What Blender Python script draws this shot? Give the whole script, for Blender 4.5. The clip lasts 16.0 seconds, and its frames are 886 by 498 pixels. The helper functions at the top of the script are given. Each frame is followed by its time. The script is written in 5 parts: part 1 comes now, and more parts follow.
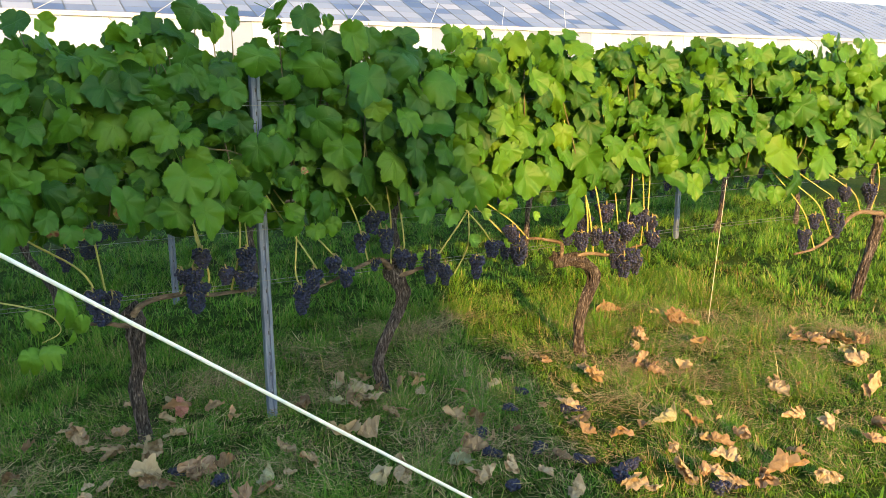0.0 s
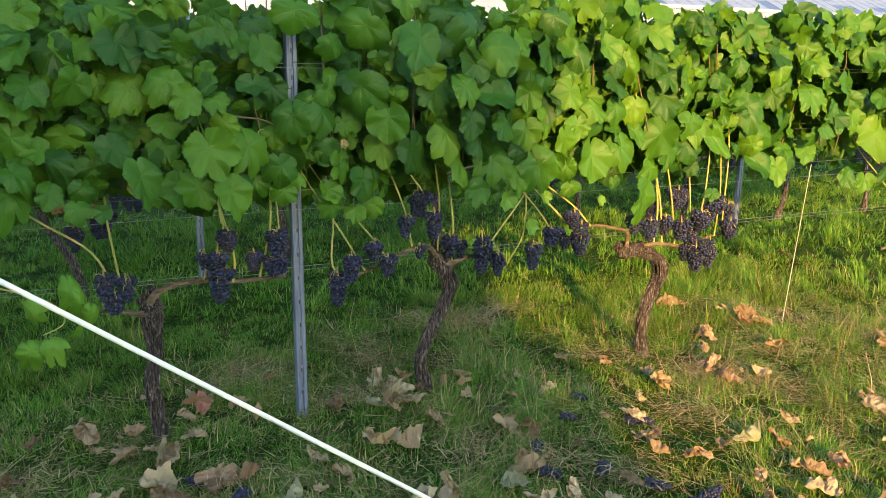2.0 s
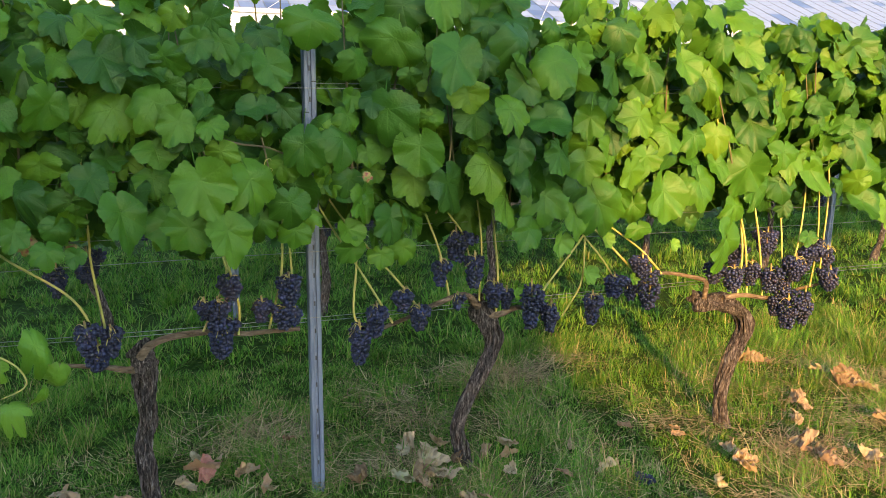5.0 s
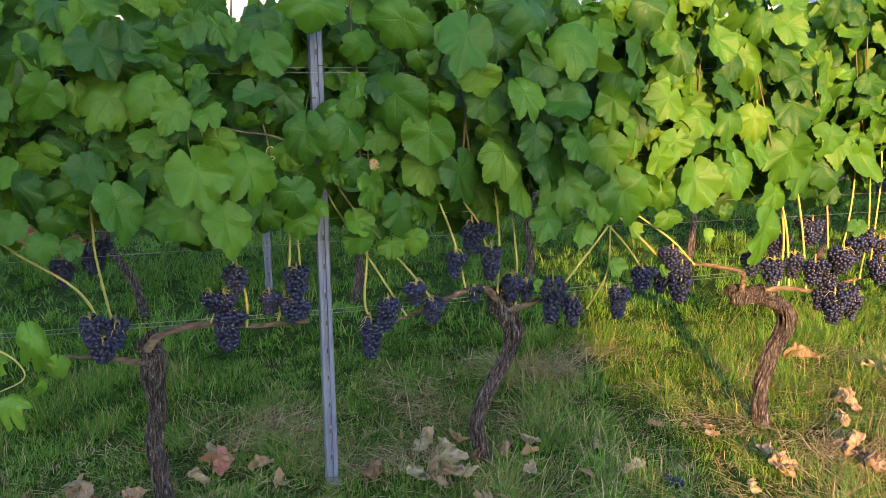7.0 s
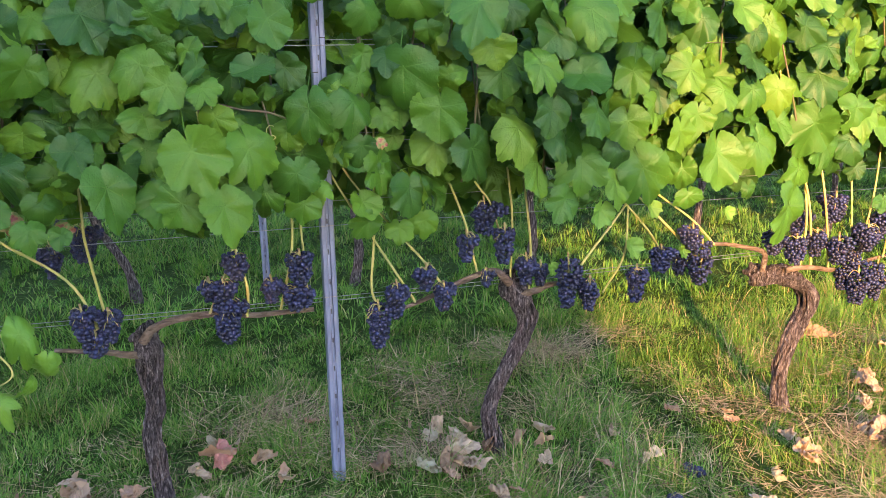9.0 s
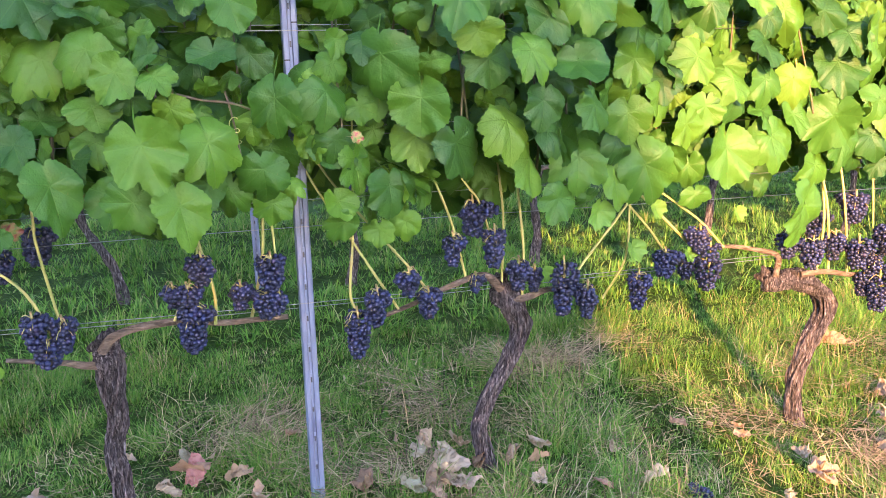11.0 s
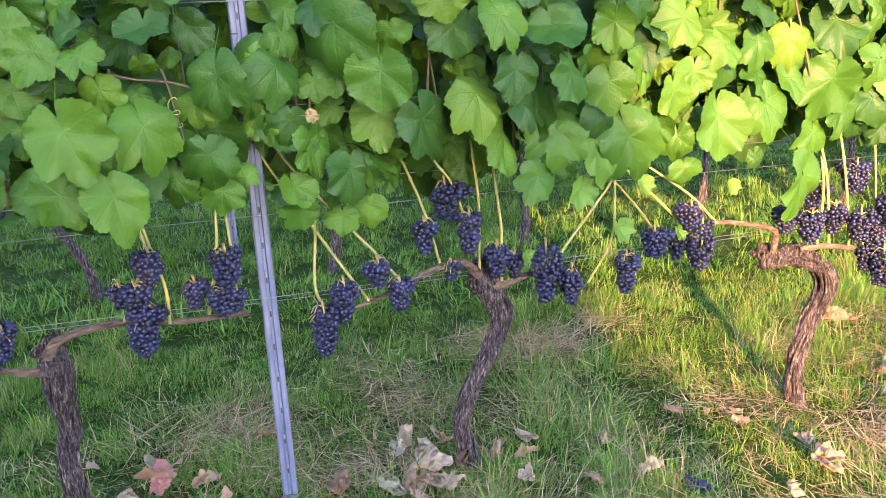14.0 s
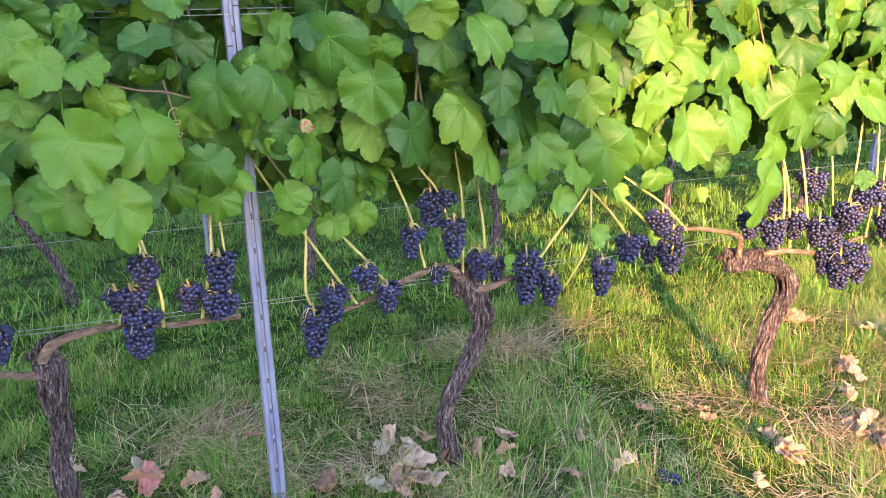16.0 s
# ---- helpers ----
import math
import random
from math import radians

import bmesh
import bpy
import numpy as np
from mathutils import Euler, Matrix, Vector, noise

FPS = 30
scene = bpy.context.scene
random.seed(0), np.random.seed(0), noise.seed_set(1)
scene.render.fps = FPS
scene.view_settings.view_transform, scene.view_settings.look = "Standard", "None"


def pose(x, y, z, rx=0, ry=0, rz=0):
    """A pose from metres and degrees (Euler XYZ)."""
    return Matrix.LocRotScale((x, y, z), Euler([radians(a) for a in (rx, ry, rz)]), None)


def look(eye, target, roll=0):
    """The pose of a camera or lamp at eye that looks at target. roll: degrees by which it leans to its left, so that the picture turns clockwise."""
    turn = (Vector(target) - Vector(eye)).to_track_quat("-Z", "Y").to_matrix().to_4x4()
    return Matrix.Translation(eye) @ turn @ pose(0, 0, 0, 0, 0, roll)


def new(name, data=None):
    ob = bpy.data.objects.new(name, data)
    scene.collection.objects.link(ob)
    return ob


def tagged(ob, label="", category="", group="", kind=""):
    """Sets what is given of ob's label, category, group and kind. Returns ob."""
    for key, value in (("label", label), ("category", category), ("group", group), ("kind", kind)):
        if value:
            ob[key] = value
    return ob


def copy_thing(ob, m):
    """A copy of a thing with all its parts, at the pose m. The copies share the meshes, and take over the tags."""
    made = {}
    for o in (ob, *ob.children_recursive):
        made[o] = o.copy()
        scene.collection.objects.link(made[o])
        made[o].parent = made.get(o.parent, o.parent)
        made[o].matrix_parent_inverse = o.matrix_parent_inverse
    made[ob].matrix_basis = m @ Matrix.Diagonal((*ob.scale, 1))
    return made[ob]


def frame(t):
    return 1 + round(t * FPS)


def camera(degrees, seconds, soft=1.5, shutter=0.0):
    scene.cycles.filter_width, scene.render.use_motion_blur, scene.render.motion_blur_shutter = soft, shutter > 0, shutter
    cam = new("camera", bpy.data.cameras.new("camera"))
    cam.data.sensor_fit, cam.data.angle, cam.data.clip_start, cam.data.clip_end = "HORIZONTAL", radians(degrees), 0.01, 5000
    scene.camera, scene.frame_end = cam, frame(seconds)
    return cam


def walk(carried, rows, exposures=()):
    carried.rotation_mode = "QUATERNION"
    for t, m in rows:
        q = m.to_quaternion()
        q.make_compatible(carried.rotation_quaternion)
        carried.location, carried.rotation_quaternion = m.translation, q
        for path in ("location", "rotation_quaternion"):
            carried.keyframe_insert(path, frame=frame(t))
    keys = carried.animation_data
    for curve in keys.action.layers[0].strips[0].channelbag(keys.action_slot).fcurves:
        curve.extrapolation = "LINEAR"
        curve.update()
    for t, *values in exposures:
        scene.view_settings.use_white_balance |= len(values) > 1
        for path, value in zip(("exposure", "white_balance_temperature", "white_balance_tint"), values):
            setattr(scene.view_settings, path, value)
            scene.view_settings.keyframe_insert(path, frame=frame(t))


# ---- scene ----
cam = camera(59.4, 16.0, 0.5)
PATH = [
    (0, (-0.809, -3.339, 1.48), (0.076, -1.595, 1.066), -0.4),
    (0.5, (-0.777, -3.28, 1.484), (0.084, -1.528, 1.046), -0.0),
    (1, (-0.755, -3.18, 1.484), (0.089, -1.428, 1.016), 0.4),
    (1.5, (-0.738, -3.063, 1.465), (0.09, -1.31, 0.972), 0.6),
    (2, (-0.709, -2.933, 1.447), (0.098, -1.167, 0.966), 0.7),
    (2.5, (-0.611, -2.837, 1.47), (0.134, -1.038, 1.015), 1.1),
    (3, (-0.559, -2.738, 1.47), (0.164, -0.928, 1.023), 1.1),
    (3.5, (-0.513, -2.708, 1.453), (0.182, -0.883, 1.022), 0.9),
    (4, (-0.504, -2.634, 1.436), (0.195, -0.807, 1.02), 0.8),
    (6.5, (-0.284, -2.506, 1.412), (0.241, -0.626, 0.977), 0.0),
    (7, (-0.266, -2.482, 1.413), (0.242, -0.602, 0.959), -0.2),
    (7.5, (-0.276, -2.45, 1.413), (0.235, -0.576, 0.936), -0.3),
    (8, (-0.291, -2.419, 1.415), (0.228, -0.554, 0.911), -0.6),
    (10.5, (-0.227, -2.209, 1.378), (0.298, -0.35, 0.858), -0.7),
    (11, (-0.158, -2.183, 1.374), (0.332, -0.316, 0.851), -0.8),
    (11.5, (-0.104, -2.16, 1.374), (0.361, -0.292, 0.833), -1.0),
    (12, (-0.067, -2.14, 1.368), (0.383, -0.275, 0.801), -1.5),
    (12.5, (-0.036, -2.125, 1.361), (0.404, -0.264, 0.773), -1.9),
    (13, (-0.01, -2.107, 1.362), (0.427, -0.249, 0.764), -2.3),
    (13.5, (-0.023, -2.076, 1.352), (0.439, -0.222, 0.762), -2.4),
    (14, (-0.046, -2.044, 1.341), (0.444, -0.191, 0.77), -2.5),
    (14.5, (-0.071, -2.021, 1.333), (0.447, -0.167, 0.789), -2.3),
    (15, (-0.097, -2.028, 1.346), (0.457, -0.177, 0.83), -2.0),
    (15.5, (-0.112, -2.067, 1.356), (0.453, -0.228, 0.809), -1.9),
    (16, (-0.131, -2.107, 1.366), (0.453, -0.278, 0.806), -1.7),
]
EXPOSURES = [(0, 2.19, 7000, -3), (4, 2.32, 6800, 1), (7, 2.40, 6500, 12), (8, 2.60, 6250, 19), (10.5, 3.30, 6000, 30), (11, 3.34, 5950, 31), (16, 3.31, 5950, 31)]
walk(cam, [(t, look(eye, target, roll)) for t, eye, target, roll in PATH], EXPOSURES)

# ---- world, sun and exposure ----
SUN_TRAVEL = Vector((0.27, 1.0, -0.30)).normalized()
world = bpy.data.worlds.new("sky")
scene.world = world
world.use_nodes = True
wn = world.node_tree.nodes
sky = wn.new("ShaderNodeTexSky")
sky.sky_type = "NISHITA"
sky.sun_disc = False
sky.sun_elevation = math.asin(-SUN_TRAVEL.z)
sky.sun_rotation = math.atan2(-SUN_TRAVEL.x, -SUN_TRAVEL.y)
world.node_tree.links.new(sky.outputs[0], wn["Background"].inputs[0])
wn["Background"].inputs[1].default_value = 0.15
sun = new("sun", bpy.data.lights.new("sun", "SUN"))
sun.data.energy, sun.data.angle, sun.data.color = 3.1, radians(0.6), (1.0, 0.53, 0.165)
sun.rotation_euler = SUN_TRAVEL.to_track_quat("-Z", "Y").to_euler()


# ---- materials ----
def material(name, rough=0.6, metal=0.0):
    m = bpy.data.materials.new(name)
    m.use_nodes = True
    b = m.node_tree.nodes["Principled BSDF"]
    b.inputs["Roughness"].default_value, b.inputs["Metallic"].default_value = rough, metal
    return m, m.node_tree.nodes, m.node_tree.links, b


def ramp(nodes, links, fac, stops):
    r = nodes.new("ShaderNodeValToRGB")
    while len(r.color_ramp.elements) < len(stops):
        r.color_ramp.elements.new(0.5)
    for e, (p, c) in zip(r.color_ramp.elements, stops):
        e.position, e.color = p, (*c, 1)
    links.new(fac, r.inputs[0])
    return r.outputs[0]


def noise_tex(nodes, links, scale, detail=4.0, stretch=None, coord="Object", rough=0.55):
    c = nodes.new("ShaderNodeTexCoord")
    n = nodes.new("ShaderNodeTexNoise")
    n.inputs["Scale"].default_value, n.inputs["Detail"].default_value, n.inputs["Roughness"].default_value = scale, detail, rough
    out = c.outputs[coord]
    if stretch:
        mp = nodes.new("ShaderNodeMapping")
        mp.inputs["Scale"].default_value = stretch
        links.new(out, mp.inputs[0])
        out = mp.outputs[0]
    links.new(out, n.inputs["Vector"])
    return n.outputs["Fac"]


def bump(nodes, links, b, height, strength=0.3, distance=0.01):
    n = nodes.new("ShaderNodeBump")
    n.inputs["Strength"].default_value, n.inputs["Distance"].default_value = strength, distance
    links.new(height, n.inputs["Height"])
    links.new(n.outputs[0], b.inputs["Normal"])
    return n.outputs[0]


def mixed(nodes, links, fac, a, b, mode="MIX"):
    m = nodes.new("ShaderNodeMix")
    m.data_type, m.blend_type = "RGBA", mode
    for sock, val in ((m.inputs[0], fac), (m.inputs[6], a), (m.inputs[7], b)):
        if isinstance(val, (int, float)):
            sock.default_value = val
        elif isinstance(val, tuple):
            sock.default_value = (*val, 1)
        else:
            links.new(val, sock)
    return m.outputs[2]


def calc(nodes, links, op, a, b=0.0, c=None):
    m = nodes.new("ShaderNodeMath")
    m.operation = op
    for sock, val in zip(m.inputs, (a, b, c)):
        if isinstance(val, (int, float)):
            sock.default_value = val
        elif val is not None:
            links.new(val, sock)
    return m.outputs[0]


def random_source(nodes, single):
    if single:
        return nodes.new("ShaderNodeObjectInfo").outputs["Random"]
    return nodes.new("ShaderNodeNewGeometry").outputs["Random Per Island"]


def leaf_material(name, single, stops, translucent=0.25, vein=(0.12, 0.22, 0.035), rough=0.50, spots=0.0):
    """A leaf with five ribs fanning out from its stalk, mottling and some light passing through."""
    m, n, l, b = material(name, rough)
    b.inputs["Specular IOR Level"].default_value = 0.28
    base = ramp(n, l, random_source(n, single), stops)
    mott = noise_tex(n, l, 2.6, 5, coord="UV")
    base = mixed(n, l, mott, base, mixed(n, l, 1.0, base, (0.62, 0.68, 0.5), "MULTIPLY"), "MIX") if spots == 0 else mixed(n, l, mott, base, mixed(n, l, 1.0, base, (0.55, 0.42, 0.3), "MULTIPLY"))
    uv = n.new("ShaderNodeTexCoord").outputs["UV"]
    sep = n.new("ShaderNodeSeparateXYZ")
    l.new(uv, sep.inputs[0])
    x, y = calc(n, l, "SUBTRACT", sep.outputs[0], 0.5), calc(n, l, "SUBTRACT", sep.outputs[1], 0.5)
    near = None
    for a in (-90, -38, -142, 12, 168):
        cx, cy = math.cos(radians(a)), math.sin(radians(a))
        d = calc(n, l, "ABSOLUTE", calc(n, l, "SUBTRACT", calc(n, l, "MULTIPLY", x, cy), calc(n, l, "MULTIPLY", y, cx)))
        along = calc(n, l, "ADD", calc(n, l, "MULTIPLY", x, cx), calc(n, l, "MULTIPLY", y, cy))
        d = calc(n, l, "ADD", d, calc(n, l, "MAXIMUM", calc(n, l, "MULTIPLY", along, -4.0), 0.0))
        near = d if near is None else calc(n, l, "MINIMUM", near, d)
    rib = n.new("ShaderNodeMapRange")
    rib.inputs["From Min"].default_value, rib.inputs["From Max"].default_value = 0.003, 0.013
    rib.inputs["To Min"].default_value, rib.inputs["To Max"].default_value = 0.09, 0.0
    l.new(near, rib.inputs[0])
    col = mixed(n, l, rib.outputs[0], base, vein)
    if spots == 0:
        speck = ramp(n, l, noise_tex(n, l, 17, 2, coord="UV"), [(0.72, (0, 0, 0)), (0.78, (0.55, 0.55, 0.55))])
        col = mixed(n, l, speck, col, (0.16, 0.13, 0.035))
    l.new(col, b.inputs["Base Color"])
    wrinkle = noise_tex(n, l, 9, 3, coord="UV")
    far = calc(n, l, "SQRT", calc(n, l, "ADD", calc(n, l, "MULTIPLY", x, x), calc(n, l, "MULTIPLY", y, y)))
    side = calc(n, l, "SINE", calc(n, l, "MULTIPLY", calc(n, l, "SUBTRACT", far, calc(n, l, "MULTIPLY", near, 1.1)), 85.0))
    crinkle = noise_tex(n, l, 34, 2, coord="UV")
    wrinkle = calc(n, l, "MULTIPLY_ADD", crinkle, 0.35, wrinkle)
    height = calc(n, l, "SUBTRACT", calc(n, l, "MULTIPLY_ADD", side, 0.04, wrinkle), calc(n, l, "MULTIPLY", rib.outputs[0], 2.0))
    nor = bump(n, l, b, height, 0.42, 0.006)
    tr = n.new("ShaderNodeBsdfTranslucent")
    l.new(mixed(n, l, 1.0, col, (2.05, 1.15, 0.3), "MULTIPLY"), tr.inputs[0])
    l.new(nor, tr.inputs["Normal"])
    mx = n.new("ShaderNodeMixShader")
    mx.inputs[0].default_value = translucent
    l.new(b.outputs[0], mx.inputs[1])
    l.new(tr.outputs[0], mx.inputs[2])
    l.new(mx.outputs[0], n["Material Output"].inputs[0])
    return m


GREENS = [(0.0, (0.023, 0.080, 0.012)), (0.35, (0.041, 0.130, 0.013)), (0.75, (0.065, 0.172, 0.013)), (0.96, (0.084, 0.192, 0.014)), (1.0, (0.105, 0.208, 0.015))]
LEAF = leaf_material("vine_leaf", True, GREENS)
LEAF_MASS = leaf_material("vine_leaf_mass", False, GREENS)
DEAD_STOPS = [(0.0, (0.18, 0.125, 0.08)), (0.25, (0.305, 0.250, 0.170)), (0.6, (0.43, 0.385, 0.285)), (0.78, (0.33, 0.228, 0.160)), (0.92, (0.40, 0.365, 0.275)), (1.0, (0.30, 0.345, 0.24))]
DEAD = leaf_material("dry_leaf", True, DEAD_STOPS, 0.12, (0.24, 0.16, 0.09), 0.75, spots=1.0)
PINK_DEAD = leaf_material("red_leaf", True, [(0.0, (0.34, 0.14, 0.15)), (1.0, (0.42, 0.22, 0.20))], 0.15, (0.42, 0.30, 0.24), 0.7, spots=1.0)


def turning_material():
    """A leaf that is still green round its stalk and red towards part of its rim."""
    m, n, l, b = material("turning_leaf", 0.55)
    f = noise_tex(n, l, 3.2, 3, coord="UV")
    l.new(ramp(n, l, f, [(0.40, (0.10, 0.16, 0.025)), (0.50, (0.20, 0.14, 0.04)), (0.60, (0.20, 0.045, 0.03)), (0.72, (0.13, 0.025, 0.035))]), b.inputs["Base Color"])
    bump(n, l, b, noise_tex(n, l, 9, 3, coord="UV"), 0.3, 0.005)
    return m


TURNING = turning_material()
YOUNG = leaf_material("young_leaf", True, [(0.0, (0.10, 0.25, 0.03)), (1.0, (0.14, 0.29, 0.04))], 0.32)


def blade_material(name, stops, translucent=0.3):
    m, n, l, b = material(name, 0.6)
    b.inputs["Specular IOR Level"].default_value = 0.15
    col = ramp(n, l, random_source(n, False), stops)
    big = noise_tex(n, l, 2.2, 3)
    col = mixed(n, l, calc(n, l, "MULTIPLY", big, 0.7), col, mixed(n, l, 1.0, col, (1.1, 0.9, 0.6), "MULTIPLY"))
    l.new(col, b.inputs["Base Color"])
    tr = n.new("ShaderNodeBsdfTranslucent")
    l.new(col, tr.inputs[0])
    mx = n.new("ShaderNodeMixShader")
    mx.inputs[0].default_value = translucent
    l.new(b.outputs[0], mx.inputs[1])
    l.new(tr.outputs[0], mx.inputs[2])
    l.new(mx.outputs[0], n["Material Output"].inputs[0])
    return m


GRASS = blade_material("grass_blade", [(0.0, (0.030, 0.10, 0.012)), (0.4, (0.090, 0.235, 0.027)), (0.74, (0.135, 0.285, 0.042)), (0.92, (0.190, 0.285, 0.060)), (1.0, (0.31, 0.33, 0.14))], 0.25)
STRAW = blade_material("dry_grass_blade", [(0.0, (0.09, 0.065, 0.04)), (0.4, (0.215, 0.168, 0.09)), (1.0, (0.47, 0.405, 0.245))], 0.1)
HEDGE = blade_material("conifer_spray", [(0.0, (0.03, 0.07, 0.025)), (1.0, (0.06, 0.11, 0.035))], 0.1)


def ground_material():
    m, n, l, b = material("turf_soil", 0.95)
    b.inputs["Specular IOR Level"].default_value = 0.08
    big, fine = noise_tex(n, l, 1.7, 6), noise_tex(n, l, 38, 6)
    turf = ramp(n, l, fine, [(0.3, (0.012, 0.026, 0.004)), (0.55, (0.03, 0.06, 0.008)), (0.8, (0.07, 0.085, 0.02))])
    soil = ramp(n, l, fine, [(0.3, (0.025, 0.019, 0.013)), (0.6, (0.06, 0.047, 0.03)), (0.85, (0.13, 0.10, 0.065))])
    l.new(mixed(n, l, ramp(n, l, big, [(0.60, (0, 0, 0)), (0.74, (1, 1, 1))]), turf, soil), b.inputs["Base Color"])
    bump(n, l, b, fine, 0.9, 0.03)
    return m


def bark_material(name, stops, grain=(6.0, 6.0, 1.1), crack=0.38):
    m, n, l, b = material(name, 0.9)
    b.inputs["Specular IOR Level"].default_value = 0.2
    fib = noise_tex(n, l, 24, 8, grain, rough=0.7)
    patch = noise_tex(n, l, 16, 4)
    col = ramp(n, l, fib, stops)
    col = mixed(n, l, ramp(n, l, patch, [(0.54, (0, 0, 0)), (0.70, (0.4, 0.4, 0.4))]), col, (0.17, 0.14, 0.13))
    wide = noise_tex(n, l, 11, 4, tuple(1.2 * g for g in grain))
    crease = ramp(n, l, calc(n, l, "ABSOLUTE", calc(n, l, "SUBTRACT", wide, 0.5)), [(0.0, (crack, crack, crack)), (0.04, (1, 1, 1))])
    col = mixed(n, l, 1.0, col, crease, "MULTIPLY")
    l.new(col, b.inputs["Base Color"])
    bump(n, l, b, calc(n, l, "ADD", fib, crease), 1.0, 0.02)
    return m


BARK = bark_material("vine_bark", [(0.35, (0.032, 0.024, 0.027)), (0.47, (0.076, 0.061, 0.063)), (0.58, (0.172, 0.147, 0.146)), (0.72, (0.45, 0.42, 0.41))])
CANE = bark_material("cane_bark", [(0.3, (0.075, 0.055, 0.040)), (0.55, (0.175, 0.13, 0.095)), (0.75, (0.29, 0.235, 0.18))], (0.6, 2.5, 2.5), 0.8)


def simple(name, stops, scale, rough, metal=0.0, stretch=None, bumpy=0.0, single=False):
    m, n, l, b = material(name, rough, metal)
    f = noise_tex(n, l, scale, 6, stretch)
    col = ramp(n, l, f, stops)
    l.new(col, b.inputs["Base Color"])
    if bumpy:
        bump(n, l, b, f, bumpy, 0.004)
    return m


SHOOT = simple("green_shoot", [(0.35, (0.24, 0.26, 0.06)), (0.58, (0.33, 0.30, 0.085)), (0.78, (0.26, 0.15, 0.06))], 22, 0.5, stretch=(1, 1, 0.4), bumpy=0.2)
SHOOT_BROWN = simple("brown_shoot", [(0.35, (0.08, 0.085, 0.025)), (0.6, (0.075, 0.05, 0.028)), (0.8, (0.055, 0.035, 0.024))], 25, 0.6, stretch=(1, 1, 0.4))
RACHIS = simple("grape_stalk", [(0.4, (0.26, 0.27, 0.07)), (0.68, (0.27, 0.14, 0.09))], 60, 0.6)
STEEL = simple("galvanised_steel", [(0.3, (0.075, 0.095, 0.16)), (0.5, (0.11, 0.14, 0.215)), (0.7, (0.16, 0.19, 0.27))], 24, 0.55, 0.2, (1, 1, 0.25), 0.08)
# near-black colour stands for the shade inside the post's slots and notches
STEEL_DARK = simple("slot_shadow_steel", [(0.3, (0.02, 0.022, 0.026)), (0.7, (0.05, 0.055, 0.06))], 40, 0.6, 0.5)
WIRE = simple("steel_wire", [(0.3, (0.14, 0.15, 0.15)), (0.7, (0.22, 0.23, 0.23))], 50, 0.4, 0.8)
CORD = simple("white_cord", [(0.3, (0.70, 0.69, 0.64)), (0.7, (0.84, 0.83, 0.79))], 120, 0.55, stretch=(1, 1, 6), bumpy=0.15)
STRING = simple("pale_string", [(0.3, (0.40, 0.37, 0.30)), (0.7, (0.50, 0.47, 0.40))], 90, 0.8)
ALU_PURLIN = simple("purlin_metal", [(0.3, (0.06, 0.07, 0.105)), (0.7, (0.09, 0.105, 0.14))], 3, 0.5, 0.3)
ALU_PALE = simple("pale_gutter", [(0.3, (0.40, 0.41, 0.44)), (0.7, (0.52, 0.53, 0.55))], 2, 0.5)
ALU = simple("greenhouse_bar", [(0.3, (0.05, 0.06, 0.085)), (0.7, (0.08, 0.095, 0.125))], 3, 0.45, 0.5)


def grape_material(single):
    m, n, l, b = material("blue_grape", 0.45)
    bloom = noise_tex(n, l, 1.3 if single else 120, 4)
    skin = ramp(n, l, random_source(n, single), [(0.0, (0.003, 0.003, 0.011)), (0.5, (0.006, 0.007, 0.030)), (0.9, (0.010, 0.015, 0.062)), (1.0, (0.017, 0.008, 0.026))])
    col = mixed(n, l, ramp(n, l, bloom, [(0.42, (0, 0, 0)), (0.72, (0.75, 0.75, 0.75))]), skin, (0.015, 0.024, 0.082))
    l.new(col, b.inputs["Base Color"])
    l.new(calc(n, l, "MULTIPLY_ADD", bloom, 0.5, 0.28), b.inputs["Roughness"])
    return m


GRAPE, GRAPE_SINGLE = grape_material(False), grape_material(True)


def pane_material(name, stops, rough):
    m, n, l, b = material(name, rough)
    col = ramp(n, l, random_source(n, True), stops)
    stain = noise_tex(n, l, 2.5, 5, (1, 0.3, 1))
    l.new(mixed(n, l, calc(n, l, "MULTIPLY", stain, 0.12), col, (0.16, 0.19, 0.26)), b.inputs["Base Color"])
    b.inputs["Specular IOR Level"].default_value = 0.15
    return m


# whites of panes and panels tinted blue to offset the warm sunlight
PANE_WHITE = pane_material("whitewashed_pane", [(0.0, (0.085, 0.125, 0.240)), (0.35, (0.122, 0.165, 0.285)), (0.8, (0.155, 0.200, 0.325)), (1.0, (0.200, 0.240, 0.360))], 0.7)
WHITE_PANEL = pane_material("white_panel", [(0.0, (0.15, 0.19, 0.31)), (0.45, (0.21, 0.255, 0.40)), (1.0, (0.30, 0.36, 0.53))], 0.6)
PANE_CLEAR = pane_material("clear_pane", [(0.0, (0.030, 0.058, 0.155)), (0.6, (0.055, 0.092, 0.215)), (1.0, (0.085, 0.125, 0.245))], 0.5)


